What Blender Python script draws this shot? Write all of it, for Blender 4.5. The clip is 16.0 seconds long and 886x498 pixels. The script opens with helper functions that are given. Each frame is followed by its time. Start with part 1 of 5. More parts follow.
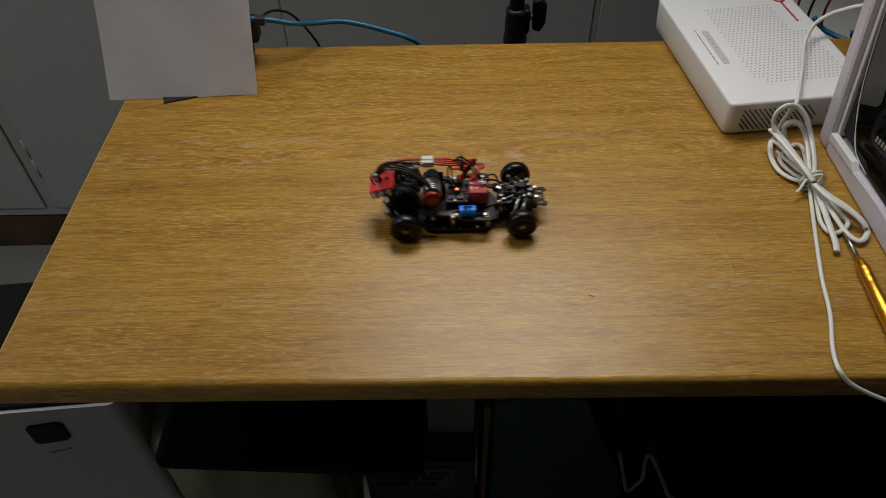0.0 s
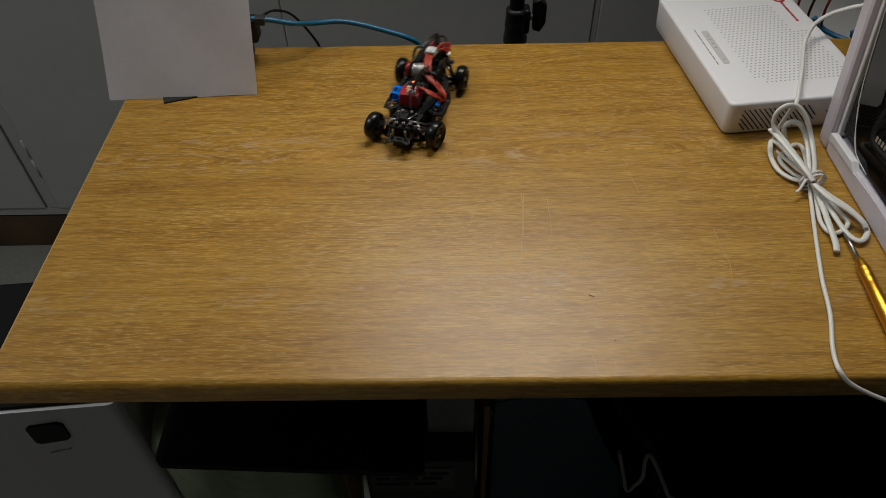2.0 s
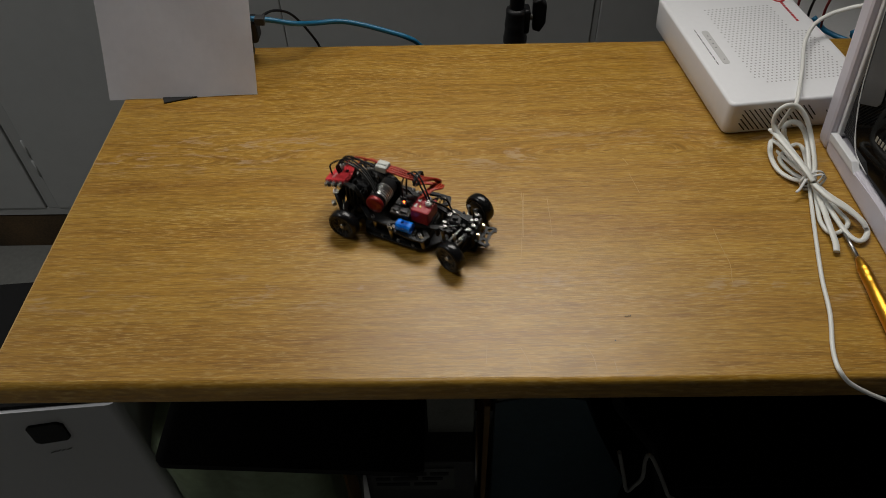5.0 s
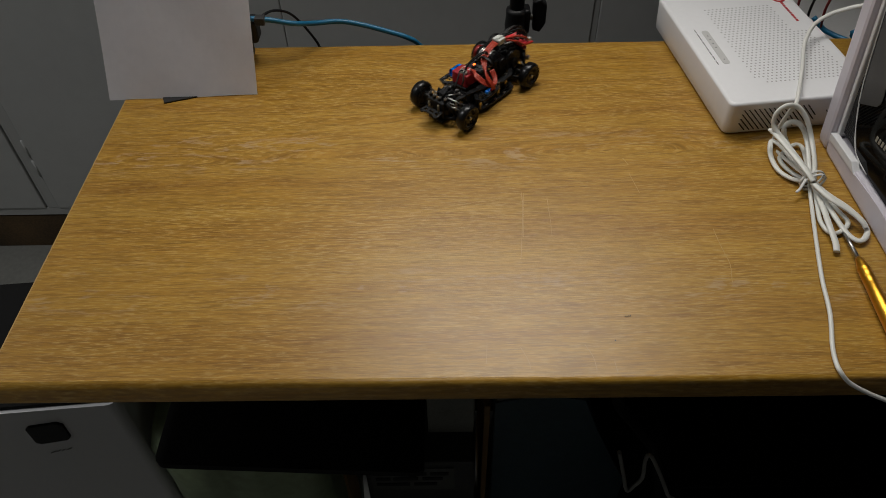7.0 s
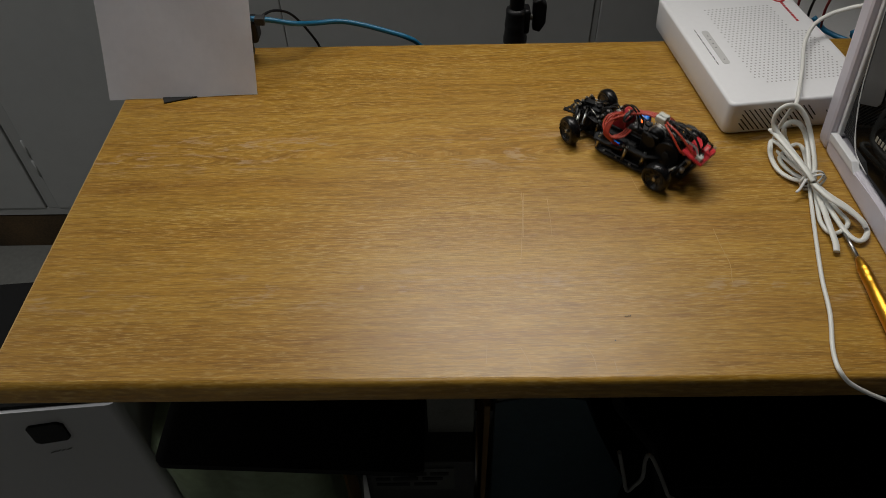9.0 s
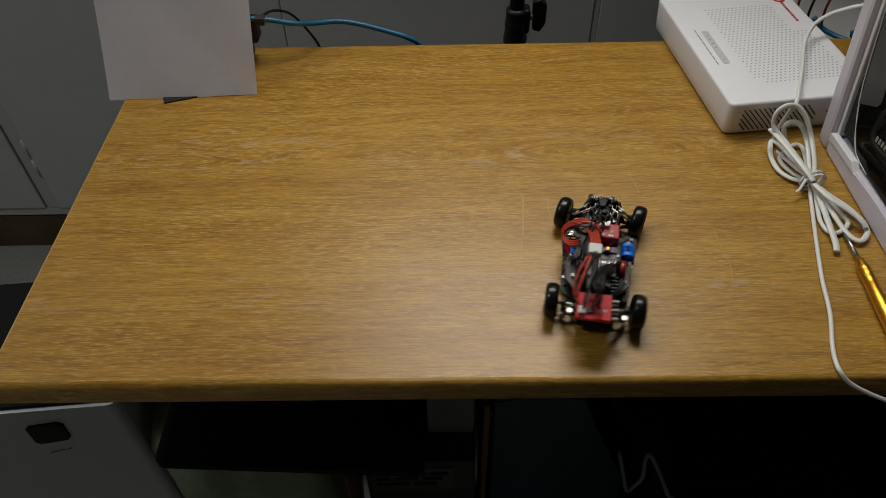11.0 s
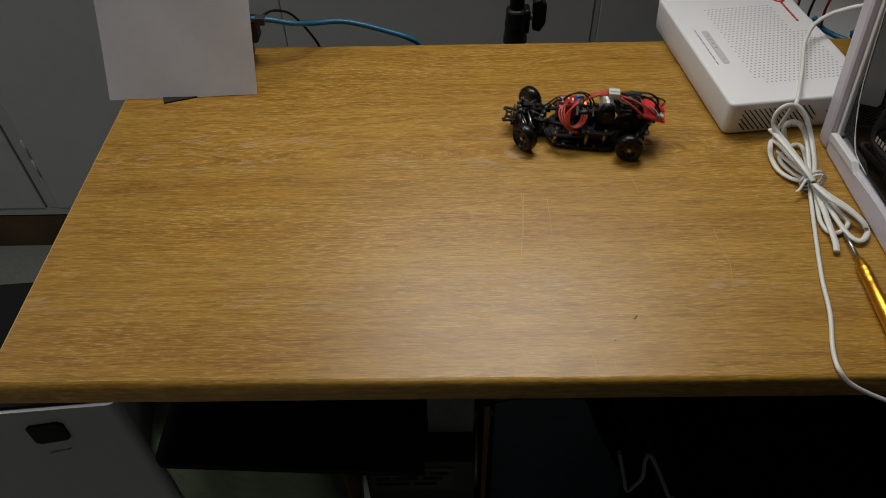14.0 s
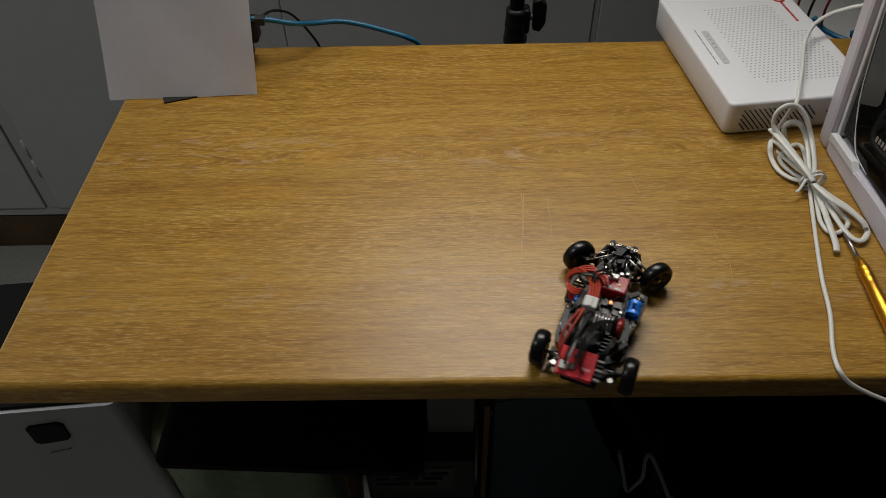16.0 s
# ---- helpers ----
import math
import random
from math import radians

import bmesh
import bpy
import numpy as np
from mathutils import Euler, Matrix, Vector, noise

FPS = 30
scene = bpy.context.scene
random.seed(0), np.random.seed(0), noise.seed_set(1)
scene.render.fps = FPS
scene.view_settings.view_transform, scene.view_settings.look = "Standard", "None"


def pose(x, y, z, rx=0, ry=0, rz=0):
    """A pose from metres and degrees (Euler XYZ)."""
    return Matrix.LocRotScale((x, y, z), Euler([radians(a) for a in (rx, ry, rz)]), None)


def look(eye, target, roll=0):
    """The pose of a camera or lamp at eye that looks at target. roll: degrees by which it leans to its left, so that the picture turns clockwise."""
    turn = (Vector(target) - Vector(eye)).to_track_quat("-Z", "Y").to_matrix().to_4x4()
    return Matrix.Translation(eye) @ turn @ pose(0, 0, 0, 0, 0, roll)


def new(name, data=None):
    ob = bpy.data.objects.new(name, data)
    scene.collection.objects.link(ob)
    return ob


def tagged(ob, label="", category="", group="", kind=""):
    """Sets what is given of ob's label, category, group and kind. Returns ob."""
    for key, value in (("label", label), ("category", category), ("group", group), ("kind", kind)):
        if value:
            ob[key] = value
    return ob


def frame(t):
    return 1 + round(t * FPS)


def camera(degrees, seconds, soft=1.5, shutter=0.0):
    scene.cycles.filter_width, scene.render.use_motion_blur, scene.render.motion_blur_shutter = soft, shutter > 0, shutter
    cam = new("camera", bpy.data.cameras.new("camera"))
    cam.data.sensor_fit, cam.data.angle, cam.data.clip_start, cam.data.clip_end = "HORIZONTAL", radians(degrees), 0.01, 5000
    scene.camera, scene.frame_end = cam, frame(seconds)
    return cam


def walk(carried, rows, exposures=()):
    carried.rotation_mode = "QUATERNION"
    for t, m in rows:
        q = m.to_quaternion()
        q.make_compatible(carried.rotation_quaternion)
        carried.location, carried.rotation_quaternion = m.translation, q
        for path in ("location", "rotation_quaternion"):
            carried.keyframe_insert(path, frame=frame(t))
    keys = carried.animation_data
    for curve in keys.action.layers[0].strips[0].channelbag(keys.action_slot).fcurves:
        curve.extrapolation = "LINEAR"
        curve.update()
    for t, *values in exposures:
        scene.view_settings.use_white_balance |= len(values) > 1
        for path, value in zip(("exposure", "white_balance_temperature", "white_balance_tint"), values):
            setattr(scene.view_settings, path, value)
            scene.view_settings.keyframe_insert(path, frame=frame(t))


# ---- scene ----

# ---------------------------------------------------------------- camera
EYE = Vector((0.0000, -0.2874, 1.1943))
CAM_TURN = Matrix(((0.999874, 0.014063, 0.007409), (-0.005221, 0.730797, -0.682575), (-0.015013, 0.682450, 0.730778)))
cam = camera(63.18, 16.0, soft=0.5, shutter=0.2)
CAM_POSE = Matrix.Translation(EYE) @ CAM_TURN.to_4x4()
walk(cam, [(0.0, CAM_POSE), (16.0, CAM_POSE)], exposures=[(0.0, 0.0, 6500, 10), (16.0, 0.0, 6500, 10)])

# ---------------------------------------------------------------- light
world = bpy.data.worlds.new("room_dark")
world.use_nodes = True
world.node_tree.nodes["Background"].inputs[0].default_value = (0.6, 0.7, 0.85, 1)
world.node_tree.nodes["Background"].inputs[1].default_value = 0.0
scene.world = world

LAMP = Vector((0.10, 0.53, 1.50))
lamp_data = bpy.data.lights.new("panel_lamp_light", "AREA")
lamp_data.shape, lamp_data.size, lamp_data.size_y = "RECTANGLE", 0.52, 0.24
lamp_data.spread = radians(112)
lamp_data.energy, lamp_data.color = 2.27, (1.0, 0.966, 0.906)
lamp_light = new("panel_lamp_light", lamp_data)
lamp_light.matrix_world = look(LAMP - Vector((0, 0, 0.002)), (0.02, 0.06, 0.75))

# unseen source under the ceiling, added to lift cupboards, paper and shadows
CEILING_FILL = Vector((-1.38, 0.15, 2.465))
fill_data = bpy.data.lights.new("ceiling_fill_light", "AREA")
fill_data.shape, fill_data.size = "DISK", 0.34
fill_data.energy, fill_data.color = 10.3, (0.97, 0.975, 0.965)
fill_light = new("ceiling_fill_light", fill_data)
fill_light.matrix_world = look(CEILING_FILL, CEILING_FILL - Vector((0, 0, 1)))

DESK_Z = 0.75


# ---------------------------------------------------------------- materials
def material(name):
    m = bpy.data.materials.new(name)
    m.use_nodes = True
    nt = m.node_tree
    return m, nt, nt.nodes["Principled BSDF"]


def ramp(nt, fac, stops):
    n = nt.nodes.new("ShaderNodeValToRGB")
    n.color_ramp.elements[0].position, n.color_ramp.elements[0].color = stops[0][0], (*stops[0][1], 1)
    n.color_ramp.elements[1].position, n.color_ramp.elements[1].color = stops[-1][0], (*stops[-1][1], 1)
    for pos, col in stops[1:-1]:
        e = n.color_ramp.elements.new(pos)
        e.color = (*col, 1)
    nt.links.new(fac, n.inputs[0])
    return n.outputs[0]


def coords(nt, scale=(1, 1, 1), kind="Object"):
    tc, mp = nt.nodes.new("ShaderNodeTexCoord"), nt.nodes.new("ShaderNodeMapping")
    mp.inputs["Scale"].default_value = scale
    nt.links.new(tc.outputs[kind], mp.inputs["Vector"])
    return mp.outputs[0]


def noise_tex(nt, vec, scale, detail=4.0, rough=0.55, distortion=0.0):
    n = nt.nodes.new("ShaderNodeTexNoise")
    n.inputs["Scale"].default_value, n.inputs["Detail"].default_value = scale, detail
    n.inputs["Roughness"].default_value, n.inputs["Distortion"].default_value = rough, distortion
    nt.links.new(vec, n.inputs["Vector"])
    return n.outputs["Fac"]


def mixc(nt, fac, a, b, mode="MIX"):
    n = nt.nodes.new("ShaderNodeMix")
    n.data_type, n.blend_type = "RGBA", mode
    for sock, val in ((0, fac), (6, a), (7, b)):
        if hasattr(val, "is_linked"):
            nt.links.new(val, n.inputs[sock])
        else:
            n.inputs[sock].default_value = val if sock == 0 else (*val, 1)
    return n.outputs[2]


def calc(nt, op, a, b):
    n = nt.nodes.new("ShaderNodeMath")
    n.operation = op
    for i, v in enumerate((a, b)):
        if hasattr(v, "is_linked"):
            nt.links.new(v, n.inputs[i])
        else:
            n.inputs[i].default_value = v
    return n.outputs[0]


def bump(nt, height, strength, dist=0.001):
    n = nt.nodes.new("ShaderNodeBump")
    n.inputs["Strength"].default_value, n.inputs["Distance"].default_value = strength, dist
    nt.links.new(height, n.inputs["Height"])
    return n.outputs[0]


def surface(name, color, rough=0.5, metal=0.0, vary=0.12, scale=60.0, bumps=0.06, spec=0.5, rvary=0.12, coat=0.0):
    """A plain surface with mottling, gloss variation and fine relief."""
    m, nt, b = material(name)
    v = coords(nt)
    big, fine = noise_tex(nt, v, scale * 0.2, 3), noise_tex(nt, v, scale * 4, 5)
    lo = tuple(c * (1 - vary) for c in color)
    hi = tuple(min(1.0, c * (1 + vary)) for c in color)
    f = calc(nt, "ADD", calc(nt, "MULTIPLY", big, 0.6), calc(nt, "MULTIPLY", fine, 0.4))
    nt.links.new(ramp(nt, f, [(0.3, lo), (0.7, hi)]), b.inputs["Base Color"])
    r = calc(nt, "ADD", calc(nt, "MULTIPLY", big, 2 * rvary), rough - rvary)
    nt.links.new(r, b.inputs["Roughness"])
    nt.links.new(bump(nt, fine, bumps, 0.0006), b.inputs["Normal"])
    b.inputs["Metallic"].default_value = metal
    b.inputs["Specular IOR Level"].default_value = spec
    b.inputs["Coat Weight"].default_value = coat
    return m


def glow(name, color, strength):
    m, nt, b = material(name)
    b.inputs["Base Color"].default_value = (*color, 1)
    b.inputs["Emission Color"].default_value = (*color, 1)
    b.inputs["Emission Strength"].default_value = strength
    return m


def oak(name, gloss=0.33):
    """Oak-grain laminate: fine growth lines along x that close into a row of long arches, short pale dashes, dark pores."""
    m, nt, b = material(name)
    sep = nt.nodes.new("ShaderNodeSeparateXYZ")
    nt.links.new(coords(nt), sep.inputs[0])
    warp = noise_tex(nt, coords(nt, (3.0, 7.0, 7.0)), 1.0, 3)
    wobble = noise_tex(nt, coords(nt, (12.0, 40.0, 40.0)), 1.0, 2)
    wide = noise_tex(nt, coords(nt, (1.6, 13.0, 13.0)), 1.0, 3)
    # heart of the board: lines bow round a row of long ovals
    off = calc(nt, "ADD", calc(nt, "SUBTRACT", sep.outputs[1], 0.268), calc(nt, "MULTIPLY", warp, 0.030))
    swell = calc(nt, "MULTIPLY", calc(nt, "SINE", calc(nt, "MULTIPLY", calc(nt, "ADD", sep.outputs[0], calc(nt, "MULTIPLY", warp, 0.10)), 15.0), 0.0), 0.008)
    fold = calc(nt, "SQRT", calc(nt, "ADD", calc(nt, "MULTIPLY", off, off), calc(nt, "MULTIPLY", swell, swell)), 0.0)
    far = calc(nt, "SIGN", off, 0.0)
    flow = calc(nt, "ADD", fold, calc(nt, "MULTIPLY", warp, 0.035))
    flow = calc(nt, "ADD", flow, calc(nt, "MULTIPLY", wobble, 0.0022))

    def bent(kx, ky, shift=0.0):
        n = nt.nodes.new("ShaderNodeCombineXYZ")
        nt.links.new(calc(nt, "MULTIPLY", sep.outputs[0], kx), n.inputs[0])
        nt.links.new(calc(nt, "MULTIPLY", flow, ky), n.inputs[1])
        nt.links.new(calc(nt, "ADD", calc(nt, "MULTIPLY", far, 3.7), calc(nt, "ADD", calc(nt, "MULTIPLY", sep.outputs[2], 300.0), shift)), n.inputs[2])
        return n.outputs[0]
    bands = noise_tex(nt, bent(2.6, 75.0), 1.0, 4, 0.62)
    line = noise_tex(nt, bent(30.0, 430.0, 5.0), 1.0, 2, 0.55)
    grain = noise_tex(nt, bent(85.0, 1000.0, 11.0), 1.0, 3, 0.6)
    fleck = noise_tex(nt, bent(110.0, 850.0, 17.0), 1.0, 2, 0.55)
    col = ramp(nt, bands, [(0.30, (0.284, 0.138, 0.0140)), (0.5, (0.330, 0.173, 0.0195)), (0.70, (0.362, 0.202, 0.0265))])
    col = mixc(nt, 1.0, col, ramp(nt, wide, [(0.3, (0.94, 0.92, 0.89)), (0.7, (1.05, 1.05, 1.06))]), "MULTIPLY")
    col = mixc(nt, 1.0, col, ramp(nt, line, [(0.36, (0.80, 0.765, 0.68)), (0.50, (1.0, 1.0, 1.0)), (0.64, (1.14, 1.16, 1.24))]), "MULTIPLY")
    col = mixc(nt, 1.0, col, ramp(nt, grain, [(0.36, (0.86, 0.84, 0.79)), (0.62, (1.09, 1.10, 1.14))]), "MULTIPLY")
    # short pale dashes, denser in some stretches than in others
    patch = ramp(nt, noise_tex(nt, coords(nt, (5.0, 16.0, 16.0)), 1.0, 2), [(0.35, (0.45, 0.45, 0.45)), (0.65, (1, 1, 1))])
    fl = calc(nt, "MULTIPLY", ramp(nt, fleck, [(0.51, (0, 0, 0)), (0.68, (1, 1, 1))]), patch)
    col = mixc(nt, calc(nt, "MULTIPLY", fl, 0.55), col, (0.54, 0.365, 0.125))
    # greyish pores gathered at the tips of the arches
    figure = noise_tex(nt, coords(nt, (13.0, 60.0, 60.0)), 1.0, 3, 0.6, 1.2)
    fg = calc(nt, "MULTIPLY", ramp(nt, figure, [(0.56, (0, 0, 0)), (0.61, (1, 1, 1))]), ramp(nt, fleck, [(0.40, (0, 0, 0)), (0.52, (1, 1, 1))]))
    hearts = ramp(nt, sep.outputs[1], [(0.05, (0, 0, 0)), (0.085, (0.8, 0.8, 0.8)), (0.12, (0, 0, 0)), (0.225, (0, 0, 0)), (0.245, (1, 1, 1)), (0.27, (1, 1, 1)), (0.30, (0, 0, 0))])
    col = mixc(nt, calc(nt, "MULTIPLY", calc(nt, "MULTIPLY", fg, hearts), 0.55), col, (0.39, 0.27, 0.165))
    po = ramp(nt, fleck, [(0.33, (1, 1, 1)), (0.41, (0, 0, 0))])
    col = mixc(nt, calc(nt, "MULTIPLY", po, 0.22), col, (0.17, 0.078, 0.012))
    nt.links.new(col, b.inputs["Base Color"])
    smear = noise_tex(nt, coords(nt), 9.0, 4, 0.6)
    rr = calc(nt, "ADD", calc(nt, "MULTIPLY", smear, 0.10), gloss - 0.05)
    rr = calc(nt, "ADD", rr, calc(nt, "MULTIPLY", grain, 0.10))
    nt.links.new(rr, b.inputs["Roughness"])
    nt.links.new(bump(nt, calc(nt, "ADD", grain, calc(nt, "MULTIPLY", fleck, 0.6)), 0.34, 0.0004), b.inputs["Normal"])
    b.inputs["Specular IOR Level"].default_value = 0.44
    return m


M_OAK = oak("oak_laminate")
M_PANEL = surface("dark_brown_panel", (0.10, 0.055, 0.022), 0.6, vary=0.25, scale=30)
M_SCRATCH = surface("scratch_pale", (0.41, 0.25, 0.075), 0.36)
M_CAN = surface("bright_motor_can", (0.80, 0.79, 0.77), 0.34, metal=0.85, vary=0.05)
M_WALL = surface("grey_painted_cupboard", (0.50, 0.507, 0.497), 0.55, vary=0.06, scale=9, bumps=0.12)
M_WALL2 = surface("grey_painted_frame", (0.46, 0.467, 0.457), 0.5, vary=0.06, scale=12, bumps=0.1)
M_ROOM = surface("room_wall_paint", (0.44, 0.44, 0.43), 0.8, vary=0.06, scale=6)
M_PLINTH = surface("brown_plinth", (0.085, 0.050, 0.020), 0.55, vary=0.7, scale=60)
M_FLOOR = surface("grey_vinyl_floor", (0.18, 0.18, 0.165), 0.6, vary=0.25, scale=25)
M_WHITE = surface("white_router_plastic", (0.75, 0.75, 0.765), 0.42, vary=0.03, scale=40, bumps=0.05)
M_WHITE2 = surface("white_appliance_plastic", (0.70, 0.70, 0.715), 0.4, vary=0.03, scale=30)
M_LILAC = surface("pale_lilac_plastic", (0.60, 0.57, 0.63), 0.38, vary=0.03, scale=30)
M_CABLE = surface("white_cable_pvc", (0.68, 0.68, 0.64), 0.42, vary=0.05, scale=60)
M_TAPE = surface("white_tie", (0.66, 0.66, 0.64), 0.5)
M_GREYSTRIP = surface("grey_strip", (0.50, 0.495, 0.49), 0.5, vary=0.05)
M_HOLE = surface("dark_hole", (0.40, 0.395, 0.39), 0.8)
M_SLOT = surface("dark_slot", (0.035, 0.033, 0.03), 0.8)
M_RED_LOGO = surface("red_print", (0.45, 0.02, 0.03), 0.5)
M_GREYPRINT = surface("grey_print", (0.16, 0.16, 0.16), 0.6)
M_GLASS = surface("black_gloss_panel", (0.004, 0.004, 0.004), 0.05, vary=0.1, bumps=0.0, rvary=0.01, spec=0.13)
M_FILM = surface("grey_film", (0.036, 0.036, 0.036), 0.45, vary=0.1)
M_MESH = surface("black_mesh", (0.02, 0.02, 0.02), 0.6)
M_GREYBRAND = surface("pale_print", (0.26, 0.25, 0.21), 0.5)
M_PAPER = surface("white_paper", (0.86, 0.845, 0.875), 0.85, vary=0.045, scale=25, bumps=0.25, spec=0.2)
M_BLACK = surface("black_plastic", (0.010, 0.010, 0.011), 0.42, vary=0.3, spec=0.35)
M_MATT = surface("matt_black", (0.010, 0.010, 0.010), 0.75, vary=0.3)
M_BOARD = surface("black_board", (0.0035, 0.0035, 0.0035), 0.7, vary=0.3, spec=0.15)
M_BLUECABLE = surface("blue_cable_pvc", (0.010, 0.14, 0.27), 0.4, vary=0.12)
M_REDCABLE = surface("red_cable_dull", (0.22, 0.03, 0.03), 0.5)
M_GOLD = surface("gold_anodised", (0.66, 0.33, 0.035), 0.34, metal=1.0, vary=0.08)
M_STEEL = surface("steel", (0.40, 0.39, 0.37), 0.34, metal=1.0, vary=0.06)
M_BRASS = surface("brass_post", (0.55, 0.46, 0.30), 0.3, metal=1.0)
M_CARBON = surface("carbon_plate", (0.009, 0.0095, 0.0105), 0.40, vary=0.4, scale=220, bumps=0.25, spec=0.26)
M_NYLON = surface("black_nylon", (0.0045, 0.0045, 0.005), 0.42, vary=0.4, scale=150, bumps=0.25, spec=0.26)
M_TYRE = surface("black_drift_tyre", (0.0045, 0.0045, 0.005), 0.27, vary=0.25, scale=120, bumps=0.06, spec=0.32, rvary=0.06)
M_RIM = surface("black_rim", (0.012, 0.012, 0.012), 0.3)
M_SPOKE = surface("bronze_spoke", (0.075, 0.066, 0.048), 0.45, metal=0.4)
M_PCB = surface("red_circuit_case", (0.62, 0.035, 0.045), 0.33, vary=0.18, scale=160)
M_REDBOX = surface("red_anodised_box", (0.31, 0.014, 0.022), 0.32, vary=0.12, scale=160)
M_REDCAP = surface("red_motor_cap", (0.20, 0.010, 0.008), 0.35, metal=0.3)
M_REDWIRE = surface("red_silicone_wire", (0.38, 0.036, 0.014), 0.45, vary=0.15, scale=160)
M_REDSLEEVE = surface("red_heat_shrink", (0.55, 0.018, 0.014), 0.4)
M_BLACKWIRE = surface("black_silicone_wire", (0.007, 0.007, 0.007), 0.45, spec=0.3)
M_GREYWIRE = surface("grey_wire", (0.30, 0.29, 0.28), 0.5)
M_CONN = surface("white_connector", (0.52, 0.53, 0.49), 0.5, vary=0.08, scale=160)
M_BLUE = surface("blue_shrink_wrap", (0.002, 0.19, 0.80), 0.25, vary=0.15, scale=160)
M_BOARDGREEN = surface("dark_circuit_board", (0.045, 0.035, 0.028), 0.45, vary=0.4, scale=260)
M_CHIP = surface("chip", (0.02, 0.02, 0.022), 0.4)
M_LED_RED = glow("red_led", (1.0, 0.12, 0.015), 7.0)
M_LED_YEL = glow("yellow_led", (0.60, 0.55, 0.12), 0.22)
M_GREEN = surface("green_bag_film", (0.22, 0.28, 0.16), 0.4, vary=0.4, scale=20, bumps=0.4)
M_TEAL = surface("teal_folder", (0.06, 0.095, 0.115), 0.45, vary=0.3, scale=20)
M_CARD = surface("brown_card", (0.26, 0.15, 0.05), 0.7, vary=0.3)
M_PRINTED = surface("printed_sheet", (0.26, 0.26, 0.235), 0.6, vary=0.3)
M_LABEL = surface("grey_label", (0.10, 0.10, 0.095), 0.6, vary=0.3)
# white cable below the desktop: its dimness there is put into the colour
M_DIMCABLE = surface("dimmed_cable_pvc", (0.20, 0.20, 0.185), 0.55, vary=0.2)
M_DARKPACK = surface("dark_packaging", (0.05, 0.05, 0.05), 0.5, vary=0.4)
M_LAMPHEAD = surface("lamp_housing", (0.02, 0.02, 0.02), 0.5)
M_LAMPFACE = glow("lamp_diffuser", (1.0, 0.93, 0.82), 3.0)
M_SCRAP = surface("dark_scrap", (0.03, 0.025, 0.02), 0.7)


# ---------------------------------------------------------------- mesh tools
def mesh_of(name, bm, mat):
    me = bpy.data.meshes.new(name)
    bmesh.ops.recalc_face_normals(bm, faces=bm.faces)
    bm.to_mesh(me)
    bm.free()
    me.materials.append(mat)
    return me


def part(name, bm, mat, parent, label=""):
    """One mesh object under a thing or a part."""
    ob = new(name, mesh_of(name, bm, mat))
    ob.parent = parent
    return tagged(ob, label=label) if label else ob


def thing(name, label, category, at=(0, 0, 0), turn=0.0, group="", kind=""):
    ob = new(name)
    ob.matrix_basis = pose(*at, 0, 0, turn)
    return tagged(ob, label, category, group, kind)


def solid(name, bm, mat, label, category, kind="", group="", at=None):
    ob = new(name, mesh_of(name, bm, mat))
    if at is not None:
        ob.matrix_basis = at
    return tagged(ob, label, category, group, kind)


def box(bm, lo, hi, bevel=0.0, seg=2, m=None):
    lo, hi = Vector(lo), Vector(hi)
    c, s = (lo + hi) / 2, hi - lo
    mat = (m or Matrix()) @ Matrix.Translation(c) @ Matrix.Diagonal((*s, 1))
    r = bmesh.ops.create_cube(bm, size=1.0, matrix=mat)
    if bevel > 0:
        es = list({e for v in r["verts"] for e in v.link_edges})
        bmesh.ops.bevel(bm, geom=es, offset=bevel, segments=seg, affect="EDGES", profile=0.5)
    return bm


def rod(bm, a, b, r0, r1=None, n=14):
    a, b = Vector(a), Vector(b)
    d = b - a
    m = Matrix.Translation((a + b) / 2) @ d.to_track_quat("Z", "Y").to_matrix().to_4x4()
    r = bmesh.ops.create_cone(bm, cap_ends=True, segments=n, radius1=r0, radius2=r0 if r1 is None else r1, depth=d.length, matrix=m)
    for f in {f for v in r["verts"] for f in v.link_faces}:
        if len(f.verts) == 4:
            f.smooth = True
    return bm


def lathe(bm, profile, n=32, m=None, closed=False):
    """Turns (radius, height) pairs round z."""
    m = m or Matrix()
    rings = []
    for r, h in profile:
        rings.append([bm.verts.new(m @ Vector((r * math.cos(2 * math.pi * k / n), r * math.sin(2 * math.pi * k / n), h))) for k in range(n)])
    pairs = list(zip(rings, rings[1:])) + ([(rings[-1], rings[0])] if closed else [])
    for a, b in pairs:
        for k in range(n):
            f = bm.faces.new((a[k], a[(k + 1) % n], b[(k + 1) % n], b[k]))
            f.smooth = True
    if not closed:
        for ring in (rings[0], rings[-1]):
            bm.faces.new(ring)
    return bm


def spline(pts, steps=6, ring=False):
    pts = [Vector(p) for p in pts]
    out, n = [], len(pts)
    for i in range(n if ring else n - 1):
        p1, p2 = pts[i], pts[(i + 1) % n]
        p0 = pts[i - 1] if ring or i > 0 else p1 * 2 - p2
        p3 = pts[(i + 2) % n] if ring or i + 2 < n else p2 * 2 - p1
        for k in range(steps):
            t = k / steps
            out.append(0.5 * ((2 * p1) + (p2 - p0) * t + (2 * p0 - 5 * p1 + 4 * p2 - p3) * t * t + (3 * p1 - p0 - 3 * p2 + p3) * t ** 3))
    if not ring:
        out.append(pts[-1])
    return out


